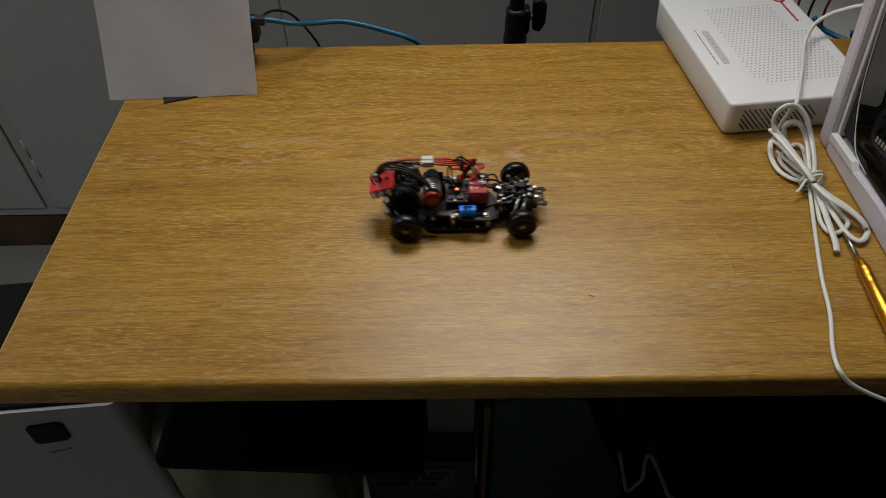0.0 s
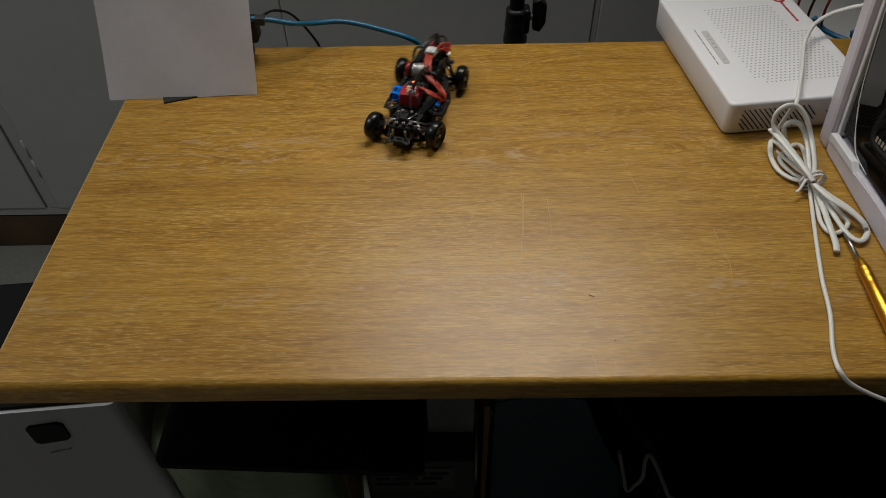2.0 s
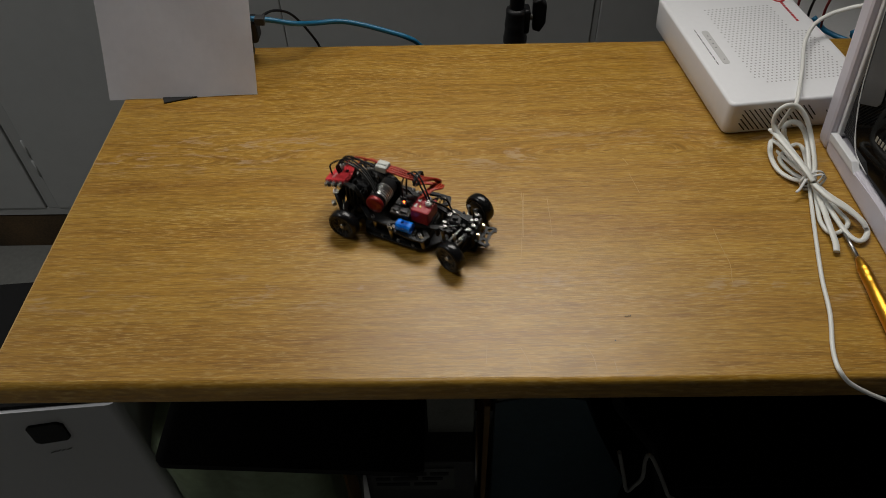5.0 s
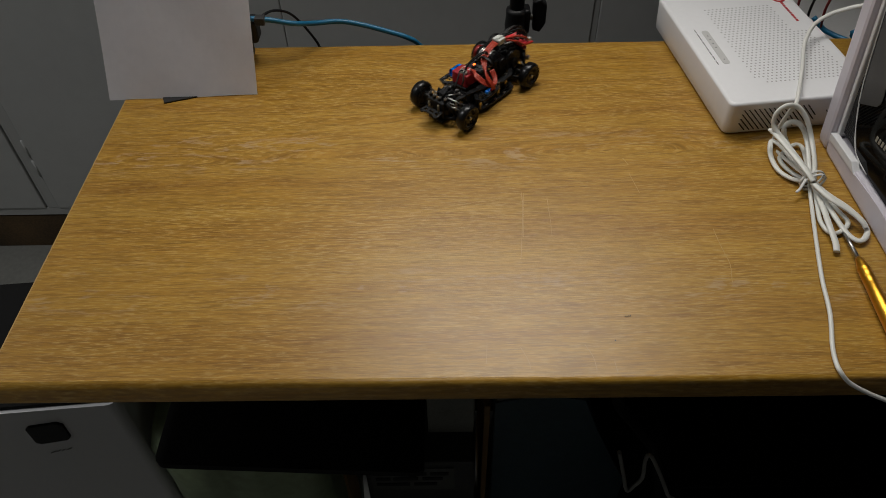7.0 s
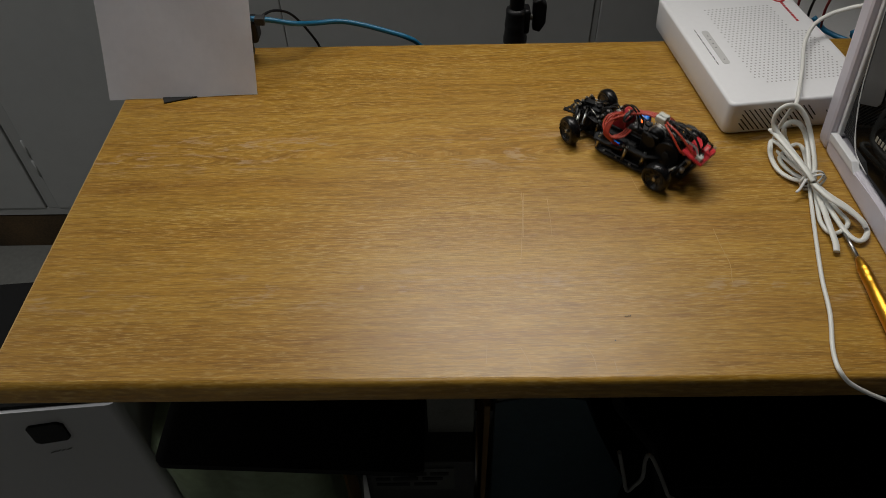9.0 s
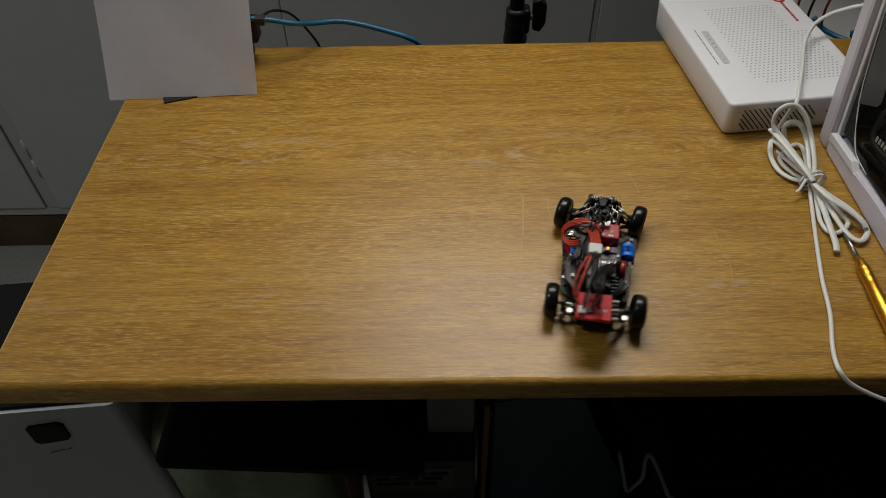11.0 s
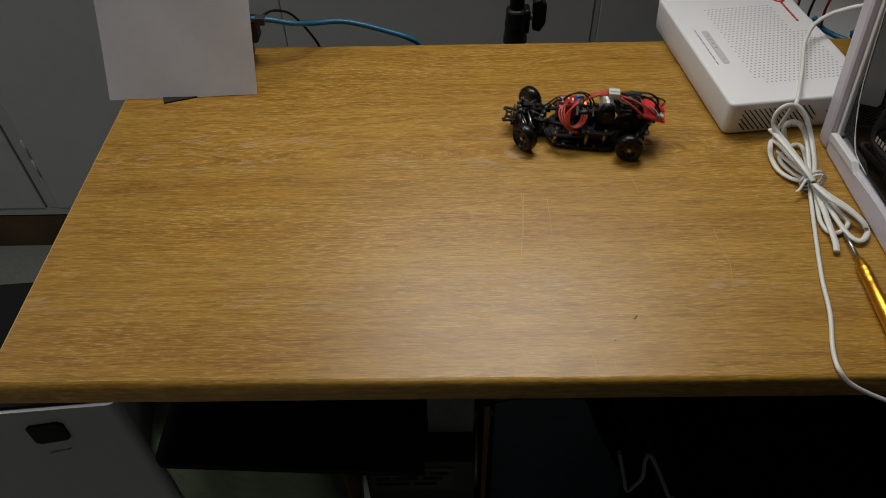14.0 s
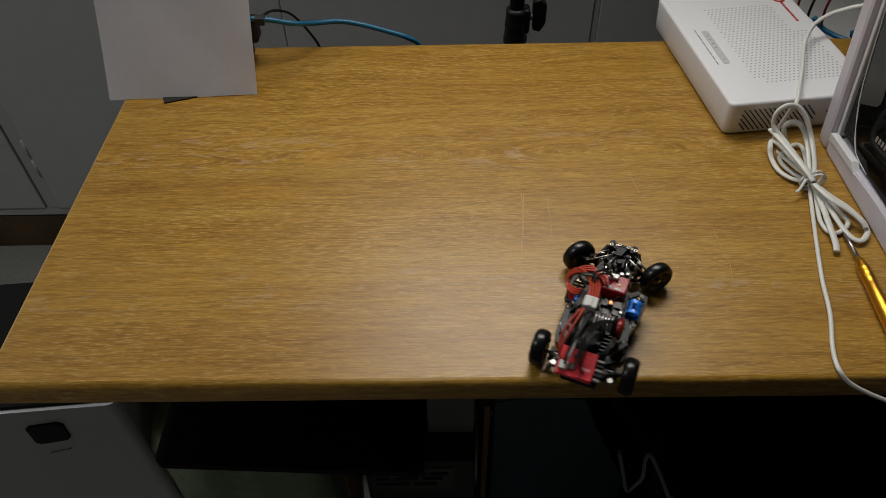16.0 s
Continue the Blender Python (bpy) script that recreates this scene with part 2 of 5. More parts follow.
def tube(bm, pts, w, h=None, n=10, steps=6, ring=False, up=(0, 0, 1)):
    """A cable: an oval of width w and thickness h led along a smooth line."""
    h = w if h is None else h
    line, rings, up = spline(pts, steps, ring), [], Vector(up)
    for i, p in enumerate(line):
        a = line[i - 1] if (i or ring) else p
        b = line[(i + 1) % len(line)] if (ring or i + 1 < len(line)) else p
        t = (b - a).normalized()
        side = t.cross(up)
        side = side.normalized() if side.length > 0.05 else t.cross(Vector((1, 0.2, 0))).normalized()
        if rings and side.dot(last) < 0:
            side = -side
        last = side
        nrm = side.cross(t)
        rings.append([bm.verts.new(p + side * (w / 2 * math.cos(2 * math.pi * k / n)) + nrm * (h / 2 * math.sin(2 * math.pi * k / n))) for k in range(n)])
    pairs = list(zip(rings, rings[1:])) + ([(rings[-1], rings[0])] if ring else [])
    for a, b in pairs:
        for k in range(n):
            bm.faces.new((a[k], a[(k + 1) % n], b[(k + 1) % n], b[k])).smooth = True
    if not ring:
        bm.faces.new(rings[0])
        bm.faces.new(rings[-1])
    return bm


def prism(bm, outline, axis, lo, hi, bevel=0.0):
    """Extrudes a 2D outline along an axis from lo to hi."""
    def at(p, d):
        v = [0, 0, 0]
        rest = [k for k in range(3) if k != axis]
        v[rest[0]], v[rest[1]], v[axis] = p[0], p[1], d
        return Vector(v)
    a, b = [bm.verts.new(at(p, lo)) for p in outline], [bm.verts.new(at(p, hi)) for p in outline]
    faces = [bm.faces.new(a), bm.faces.new(b)]
    for k in range(len(a)):
        faces.append(bm.faces.new((a[k], a[(k + 1) % len(a)], b[(k + 1) % len(a)], b[k])))
    if bevel > 0:
        es = list({e for f in faces for e in f.edges})
        bmesh.ops.bevel(bm, geom=es, offset=bevel, segments=2, affect="EDGES", profile=0.5)
    return bm


def strip(bm, pts, w, z0, z1):
    """A flat bar of width w along 2D points, between two heights."""
    pts = [Vector(p) for p in pts]
    left, right = [], []
    for i, p in enumerate(pts):
        t = (pts[min(i + 1, len(pts) - 1)] - pts[max(i - 1, 0)]).normalized()
        nrm = Vector((-t.y, t.x)) * w / 2
        left.append(p + nrm)
        right.append(p - nrm)
    n = len(pts)
    rings = [[bm.verts.new((v.x, v.y, z)) for z in (z0, z1) for v in ((l, r) if z == z0 else (r, l))] for l, r in zip(left, right)]
    for a, b in zip(rings, rings[1:]):
        for j in range(4):
            bm.faces.new((a[j], a[(j + 1) % 4], b[(j + 1) % 4], b[j]))
    bm.faces.new(rings[0])
    bm.faces.new(rings[-1])
    return bm


def rounded(x0, y0, x1, y1, r, n=6):
    out = []
    for cx, cy, a0 in ((x1 - r, y1 - r, 0), (x0 + r, y1 - r, 90), (x0 + r, y0 + r, 180), (x1 - r, y0 + r, 270)):
        out += [(cx + r * math.cos(math.radians(a0 + 90 * k / n)), cy + r * math.sin(math.radians(a0 + 90 * k / n))) for k in range(n + 1)]
    return out


def B():
    return bmesh.new()


# ---------------------------------------------------------------- the room
WALL_Y = 0.853


def build_room():
    solid("floor", box(B(), (-1.9, -2.3, -0.05), (2.1, 1.0, 0.0)), M_FLOOR, "worn grey vinyl floor of the workroom", "floor", "structure")
    solid("ceiling", box(B(), (-1.9, -2.3, 2.5), (2.1, 1.0, 2.6)), M_ROOM, "plain pale ceiling", "ceiling", "structure")
    solid("wall_west", box(B(), (-2.0, -2.3, 0.0), (-1.9, 1.0, 2.5)), M_ROOM, "plain painted wall", "wall", "structure")
    solid("wall_east", box(B(), (2.1, -2.3, 0.0), (2.2, 1.0, 2.5)), M_ROOM, "plain painted wall", "wall", "structure")
    solid("wall_south", box(B(), (-1.9, -2.4, 0.0), (2.1, -2.3, 2.5)), M_ROOM, "plain painted wall", "wall", "structure")
    solid("wall_north", box(B(), (-1.9, 0.905, 0.0), (2.1, 1.0, 2.5)), M_WALL, "grey painted wall behind the cupboards", "wall", "structure")
    # fitted cupboard front: plinth, frame posts, flush doors
    cup = thing("fitted_cupboard", "grey painted fitted cupboard with flush doors and a brown plinth", "cupboard")
    part("plinth", box(B(), (-1.88, WALL_Y + 0.004, 0.0), (2.08, 0.903, 0.096), 0.002), M_PLINTH, cup, "scuffed dark brown plinth")
    part("rail", box(B(), (-1.88, WALL_Y + 0.002, 0.100), (2.08, 0.901, 0.1203), 0.0008), M_WALL2, cup)
    part("rail", box(B(), (-1.88, WALL_Y, 2.2), (2.08, 0.901, 2.48), 0.002), M_WALL2, cup)
    for x0, x1 in ((-1.88, -1.44), (-1.395, -0.8755), (-0.846, -0.2811), (-0.2801, 0.2547), (0.2663, 0.80), (0.845, 1.40), (1.445, 2.08)):
        d = part("door", box(B(), (x0, WALL_Y, 0.121), (x1, 0.893, 2.197), 0.0015), M_WALL, cup)
    for x0, x1 in ((-1.437, -1.398), (-0.8715, -0.8465), (0.2552, 0.2658), (0.803, 0.842), (1.403, 1.442)):
        part("post", box(B(), (x0, WALL_Y + 0.002, 0.121), (x1, 0.895, 2.197), 0.0015), M_WALL2, cup)
    for z in (0.285, 0.233):
        h = B()
        rod(h, (-0.8475, WALL_Y + 0.001, z - 0.021), (-0.8475, WALL_Y + 0.001, z + 0.021), 0.0028)
        part("hinge", h, M_WALL2, cup, "painted-over door hinge")


build_room()


# ---------------------------------------------------------------- the desk
DX0, DX1, DY1, DT = -0.3383, 0.640, 0.448, 0.025


def build_desk():
    desk = thing("desk", "oak-laminate desk with a rounded front edge and light scratches", "desk")
    # postformed front: the laminate rolls over the edge
    r, front = 0.0048, -0.0035
    prof = [(DY1, DESK_Z), (DY1, DESK_Z - DT)]
    for centre, start in ((DESK_Z - DT + r, -90), (DESK_Z - r, -180)):
        for k in range(9):
            a = math.radians(start - 90 * k / 8)
            prof.append((front + r * (1 + math.cos(a)), centre + r * math.sin(a)))
    bm = B()
    a = [bm.verts.new((DX0, y, z)) for y, z in prof]
    b = [bm.verts.new((DX1, y - (0.003 if y < 0.2 else 0.0), z)) for y, z in prof]
    bm.faces.new(a), bm.faces.new(b)
    for k in range(len(a)):
        f = bm.faces.new((a[k], a[(k + 1) % len(a)], b[(k + 1) % len(a)], b[k]))
        f.smooth = 2 <= k < len(a) - 1
    part("desktop", bm, M_OAK, desk)
    part("edge_band", box(B(), (DX0 - 0.0018, 0.008, DESK_Z - DT), (DX0 - 0.0002, DY1 - 0.001, DESK_Z - 0.0006), 0.0004), M_SCRATCH, desk, "pale worn edge strip")
    part("side_panel", box(B(), (DX0 + 0.02, 0.26, 0.0), (DX0 + 0.045, DY1 - 0.03, DESK_Z - DT)), M_PANEL, desk)
    part("back_panel", box(B(), (DX0 + 0.046, 0.40, 0.02), (DX1 - 0.046, 0.415, DESK_Z - DT)), M_PANEL, desk)
    part("side_panel", box(B(), (DX1 - 0.045, 0.05, 0.0), (DX1 - 0.02, DY1 - 0.03, DESK_Z - DT)), M_BOARD, desk, "black side panel")
    for pts, w in (([(0.0668, 0.1972, 0.7500), (0.0668, 0.1786, 0.7500), (0.0638, 0.1469, 0.7500), (0.0603, 0.1154, 0.7500)], 0.00055), ([(0.0687, 0.1957, 0.7500), (0.0669, 0.1678, 0.7500), (0.0642, 0.1402, 0.7500)], 0.0004),
                   ([(0.0895, 0.1892, 0.7500), (0.0895, 0.1602, 0.7500), (0.0888, 0.1397, 0.7500)], 0.0004), ([(0.2279, 0.1471, 0.7500), (0.2294, 0.1237, 0.7500), (0.2311, 0.1059, 0.7500), (0.2275, 0.0865, 0.7500)], 0.00055),
                   ([(0.1670, 0.2427, 0.7500), (0.1706, 0.2327, 0.7500)], 0.0007), ([(0.1693, 0.2198, 0.7500), (0.1737, 0.1934, 0.7500)], 0.0004), ([(0.1011, 0.0278, 0.7500), (0.1058, 0.0165, 0.7500), (0.1069, 0.0047, 0.7500)], 0.0005),
                   ([(0.1209, 0.0123, 0.7500), (0.1217, 0.0025, 0.7500)], 0.0005), ([(0.0528, 0.0265, 0.7500), (0.0580, 0.0133, 0.7500), (0.0590, 0.0049, 0.7500)], 0.0004), ([(0.0282, 0.0315, 0.7500), (0.0268, 0.0113, 0.7500)], 0.0003)):
        q = [(p[0], p[1]) for p in spline(pts, 4)]
        part("scratch", strip(B(), q, w, DESK_Z + 0.00005, DESK_Z + 0.00012), M_SCRATCH, desk, "fine pale scratch")
    part("chip", box(B(), (-0.2373, 0.0024, 0.7420), tuple(c + 0.003 for c in (-0.2373, 0.0024, 0.7420)), 0.0008), M_SCRATCH, desk, "small chip in the front edge")


build_desk()


# ---------------------------------------------------------------- router
def build_router():
    rt = thing("router", "white plastic internet router with a perforated top", "router", (0.2695, 0.2740, DESK_Z), 6.9)
    W, D, H = 0.145, 0.208, 0.0372
    bm = B()
    out = rounded(0, 0, W, D, 0.0065, 5)
    levels = [(0.0022, 0.0006), (0.0006, 0.003), (0.0, 0.012), (-0.0012, H - 0.0030), (-0.0007, H - 0.0010), (0.0010, H)]
    rings = []
    cx, cy = W / 2, D / 2
    for ins, z in levels:
        rings.append([bm.verts.new((cx + (x - cx) * (1 - 2 * ins / W), cy + (y - cy) * (1 - 2 * ins / D), z)) for x, y in out])
    for a, b in zip(rings, rings[1:]):
        for k in range(len(a)):
            bm.faces.new((a[k], a[(k + 1) % len(a)], b[(k + 1) % len(a)], b[k])).smooth = True
    bm.faces.new(rings[0])
    bm.faces.new(rings[-1])
    shell = part("shell", bm, M_WHITE, rt)
    # status window with its row of marks
    part("status_strip", prism(B(), rounded(0.0185, 0.066, 0.0258, 0.130, 0.0035), 2, H, H + 0.0004), M_GREYSTRIP, rt, "grey status strip")
    for k, y in enumerate((0.074, 0.096, 0.104, 0.112, 0.119)):
        part("status_light", rod(B(), (0.022, y, H + 0.0004), (0.022, y, H + 0.0007), 0.0008, n=8), M_GREYPRINT, rt)
    y = 0.066
    for ln in (0.007, 0.006, 0.006, 0.007, 0.008, 0.013, 0.006):
        part("print_bar", box(B(), (0.0123, y, H), (0.0133, y + ln, H + 0.0003)), M_GREYPRINT, rt)
        y += ln + 0.0024
    # perforations
    holes = B()
    for i in range(31):
        for j in range(22):
            x, yy = 0.0390 + j * 0.0045 + (0.00225 if i % 2 else 0), 0.030 + i * 0.0047
            if x > W - 0.012 or (i > 18 and x > 0.115) or (i < 2 and j < 2):
                continue
            bmesh.ops.create_circle(holes, cap_ends=True, segments=8, radius=0.00105, matrix=Matrix.Translation((x, yy, H + 0.0002)))
    tagged(part("perforation", holes, M_HOLE, rt, "grid of small dark vent holes"), kind="stuff")
    # red maker's mark as plain shapes
    ring = B()
    tube(ring, [(0.1295 + 0.0058 * math.cos(a), 0.1835 + 0.0058 * math.sin(a), H + 0.0002) for a in [2 * math.pi * k / 12 for k in range(12)]], 0.0034, 0.0005, 6, 3, True)
    part("logo_ring", ring, M_RED_LOGO, rt, "red printed ring")
    y = 0.1765
    for ln in (0.0036, 0.0044, 0.0044, 0.0044, 0.0028, 0.0044, 0.0042, 0.004):
        y -= ln + 0.0012
        part("logo_bar", box(B(), (0.1280, y, H), (0.1306, y + ln, H + 0.0003)), M_RED_LOGO, rt)
    # slanted vent slots in the front face
    for k in range(18):
        x, z0, z1 = 0.0145 + k * 0.0049, 0.0060, 0.0295
        slope = -0.021 / (z1 - z0)
        z1 = min(z1, z0 + (x - 0.0125) / -slope)
        x1 = x + slope * (z1 - z0)
        if x > 0.088:
            z0 = z0 + (x - 0.088) / -slope
            x = 0.088
        if z1 - z0 < 0.003:
            continue
        part("vent_slot", prism(B(), [(x, z0), (x + 0.0015, z0), (x1 + 0.0015, z1), (x1, z1)], 1, -0.0016, 0.0006), M_SLOT, rt)
    for x in (0.103, 0.1065, 0.122):
        tag = B()
        tube(tag, [(x, -0.0009, 0.030), (x, -0.0009, 0.021), (x - 0.002, -0.0009, 0.019), (x - 0.004, -0.0009, 0.021)], 0.0011, 0.0011, 6, 3)
        part("socket_mark", tag, M_SLOT, rt)
    part("socket_bar", box(B(), (0.112, -0.0012, 0.0085), (0.121, 0.0002, 0.0098)), M_GREYPRINT, rt)
    for x, y in ((0.015, 0.02), (W - 0.015, 0.02), (0.015, 0.16), (W - 0.015, 0.16)):
        part("foot", rod(B(), (x, y, 0.0), (x, y, 0.0012), 0.005), M_BLACK, rt)


build_router()


# ---------------------------------------------------------------- white-framed device with a black glossy panel
def build_device():
    dv = thing("display_unit", "white-framed unit with a black glossy panel standing on the desk", "display")
    X = 0.3605
    lean = 0.183

    def yz(y, z):
        return (y + (z - DESK_Z) * lean, z)
    Z1 = 1.16
    # frame: far upright, bottom bar, near upright, top bar
    part("upright", prism(B(), [yz(0.2685, DESK_Z), yz(0.2685, Z1), yz(0.2490, Z1), yz(0.2490, DESK_Z)], 0, X, X + 0.075, 0.004), M_LILAC, dv, "pale lilac-white frame upright")
    part("inner_lip", prism(B(), [yz(0.2488, DESK_Z + 0.018), yz(0.2488, Z1 - 0.02), yz(0.2440, Z1 - 0.02), yz(0.2440, DESK_Z + 0.018)], 0, X + 0.0055, X + 0.07, 0.0012), M_WHITE2, dv)
    part("bottom_bar", prism(B(), [yz(0.2488, DESK_Z), yz(0.2488, DESK_Z + 0.0160), (0.15, DESK_Z + 0.0215), (-0.16, DESK_Z + 0.0225), (-0.16, DESK_Z)], 0, X, X + 0.075, 0.003), M_LILAC, dv)
    part("tab", prism(B(), [yz(0.247, DESK_Z + 0.0135), yz(0.247, DESK_Z + 0.0205), (0.205, DESK_Z + 0.0235), (0.194, DESK_Z + 0.017)], 0, X - 0.0008, X + 0.006, 0.0006), M_WHITE2, dv)
    part("top_bar", prism(B(), [yz(0.2488, Z1 - 0.018), yz(0.2488, Z1), (-0.10, Z1), (-0.10, Z1 - 0.018)], 0, X, X + 0.075, 0.003), M_LILAC, dv)
    part("upright", prism(B(), [(-0.1615, DESK_Z), (-0.1015, Z1), (-0.118, Z1), (-0.178, DESK_Z)], 0, X, X + 0.075, 0.003), M_LILAC, dv)
    mesh = B()
    for k in range(70):
        z = DESK_Z + 0.023 + k * 0.0021
        y0, y1 = yz(0.2436, z)[0], yz(0.195, z)[0]
        box(mesh, (X + 0.009, y1, z), (X + 0.012, y0, z + 0.0012))
    tagged(part("grille", mesh, M_MESH, dv, "fine black ribbed grille"), kind="stuff")
    part("back_plate", prism(B(), [yz(0.2436, DESK_Z + 0.0225), yz(0.2436, Z1 - 0.02), (-0.11, Z1 - 0.02), (-0.158, DESK_Z + 0.0225)], 0, X + 0.0125, X + 0.07), M_MATT, dv)
    edge = [(0.188, DESK_Z + 0.0225), (0.214, DESK_Z + 0.0255), (0.231, 0.792), (0.2475, 0.822), (0.262, 0.875), yz(0.2437, 0.96), yz(0.2437, Z1 - 0.02)]
    part("glass", prism(B(), edge + [(-0.11, Z1 - 0.02), (-0.158, DESK_Z + 0.0228)], 0, X + 0.006, X + 0.0086, 0.0004), M_GLASS, dv, "black mirror-gloss panel")
    part("glass_edge", tube(B(), [(X + 0.0062, y, z) for y, z in edge], 0.0016, None, 6, 4), M_GREYSTRIP, dv)
    part("film", prism(B(), [(0.2405, 0.8105), (0.266, 0.905), (0.250, 0.935), (0.2145, 0.836), (0.2135, 0.829), (0.217, 0.8235)], 0, X + 0.0050, X + 0.0057), M_FILM, dv, "dull grey protective film")
    for k in range(5):
        y = 0.199 - k * 0.0048
        part("brand_bar", box(B(), (X + 0.0054, y - 0.0030, 0.802 + 0.0007 * k), (X + 0.0058, y, 0.8068 + 0.0007 * k)), M_GREYBRAND, dv)


build_device()


# ---------------------------------------------------------------- white cable bundle
def build_cable():
    cb = thing("power_cable", "white flat twin cable coiled and tied in a bundle", "cable")
    W, H = 0.0050, 0.0032

    def run(name, pts, label="", w=W, ring=False, up=(0, 0, 1)):
        return part(name, tube(B(), pts, w, H, 10, 7, ring, up), M_CABLE, cb, label)
    run("lead", [(0.3237, 0.1927, 0.7640), (0.3155, 0.2192, 0.7600), (0.3167, 0.2620, 0.7466), (0.3133, 0.2580, 0.7702), (0.3168, 0.2580, 0.7884), (0.3224, 0.2620, 0.7942), (0.3344, 0.2868, 0.7930), (0.3489, 0.3216, 0.7950), (0.3641, 0.3611, 0.7970), (0.3801, 0.3866, 0.8030), (0.3964, 0.3927, 0.8120), (0.4102, 0.3865, 0.8220), (0.4271, 0.3801, 0.8300)], "loose lead running over the router", w=0.0042, up=(0.2, -0.5, 1))
    run("loop", [(0.3257, 0.1919, 0.7620), (0.3331, 0.2129, 0.7650), (0.3386, 0.2400, 0.7692), (0.3326, 0.2520, 0.7848), (0.3230, 0.2580, 0.7946), (0.3121, 0.2580, 0.7960), (0.3045, 0.2560, 0.7888), (0.3047, 0.2520, 0.7776), (0.3127, 0.2397, 0.7700), (0.3185, 0.2136, 0.7680), (0.3247, 0.1911, 0.7640)], up=(0, -1, 0.5))
    run("loop", [(0.3268, 0.1994, 0.7580), (0.3332, 0.2228, 0.7600), (0.3360, 0.2460, 0.7678), (0.3291, 0.2520, 0.7785), (0.3210, 0.2540, 0.7810), (0.3147, 0.2520, 0.7761), (0.3216, 0.2503, 0.7600), (0.3247, 0.2262, 0.7580), (0.3272, 0.1978, 0.7580)], up=(0, -1, 0.6))
    run("loop", [(0.3293, 0.2054, 0.7540), (0.3344, 0.2259, 0.7540), (0.3381, 0.2489, 0.7540), (0.3335, 0.2542, 0.7540), (0.3245, 0.2488, 0.7530), (0.3122, 0.2341, 0.7530), (0.3158, 0.2143, 0.7540), (0.3269, 0.1997, 0.7550)], w=0.0045)
    run("loop", [(0.3277, 0.2001, 0.7560), (0.3154, 0.2047, 0.7535), (0.3060, 0.2181, 0.7530), (0.3056, 0.2400, 0.7530), (0.3126, 0.2598, 0.7540), (0.3173, 0.2457, 0.7570), (0.3205, 0.2112, 0.7600), (0.3257, 0.1956, 0.7600)])
    run("tail", [(0.3038, 0.2551, 0.7720), (0.3081, 0.2406, 0.7720), (0.3139, 0.2180, 0.7710), (0.3192, 0.1977, 0.7690), (0.3227, 0.1874, 0.7660)], "cut cable end", w=0.0058)
    run("loop", [(0.3278, 0.1994, 0.7580), (0.3350, 0.1823, 0.7570), (0.3470, 0.1657, 0.7560), (0.3538, 0.1498, 0.7550), (0.3538, 0.1359, 0.7540), (0.3438, 0.1262, 0.7540), (0.3364, 0.1362, 0.7540), (0.3318, 0.1618, 0.7560), (0.3271, 0.1911, 0.7600)])
    run("loop", [(0.3227, 0.1882, 0.7640), (0.3309, 0.1675, 0.7640), (0.3434, 0.1539, 0.7620), (0.3501, 0.1435, 0.7600), (0.3526, 0.1383, 0.7570)], w=0.0058)
    run("loop", [(0.3307, 0.2007, 0.7540), (0.3249, 0.1722, 0.7530), (0.3203, 0.1511, 0.7530), (0.3230, 0.1375, 0.7530), (0.3329, 0.1386, 0.7530), (0.3425, 0.1483, 0.7540), (0.3380, 0.1602, 0.7560), (0.3308, 0.1798, 0.7580), (0.3266, 0.1933, 0.7580)], w=0.0042)
    run("tail", [(0.3271, 0.1918, 0.7580), (0.3258, 0.1651, 0.7570), (0.3234, 0.1392, 0.7560), (0.3226, 0.1242, 0.7545), (0.3204, 0.1149, 0.7535)], w=0.0056)
    run("lead", [(0.3256, 0.1971, 0.7560), (0.3185, 0.1666, 0.7530), (0.3084, 0.1266, 0.7522), (0.2985, 0.0863, 0.7522), (0.2921, 0.0522, 0.7522), (0.2831, 0.0233, 0.7522), (0.2800, 0.0084, 0.7522), (0.2800, -0.0010, 0.7525), (0.2870, -0.0060, 0.7461), (0.3007, -0.0100, 0.7394), (0.3163, -0.0140, 0.7341), (0.3460, -0.0200, 0.7239), (0.4265, -0.0200, 0.6658)], "loose lead hanging over the desk edge", w=0.0036)
    c = Vector((0.3275, 0.1967, 0.7590))
    for k, dy in enumerate((-0.0022, 0.0022)):
        ringpts = [c + Vector((0.0115 * math.cos(a), dy + 0.0035 * math.cos(a), 0.0085 * math.sin(a))) for a in [2 * math.pi * j / 10 for j in range(10)]]
        part("tie", tube(B(), ringpts, 0.0026, 0.0016, 8, 4, True), M_TAPE, cb, "white twist tie")
    part("tie", tube(B(), [c + Vector((-0.009, -0.004, 0.006)), c + Vector((-0.015, -0.011, 0.001)), c + Vector((-0.019, -0.014, -0.001))], 0.0026, 0.0014, 8, 4), M_TAPE, cb)


build_cable()


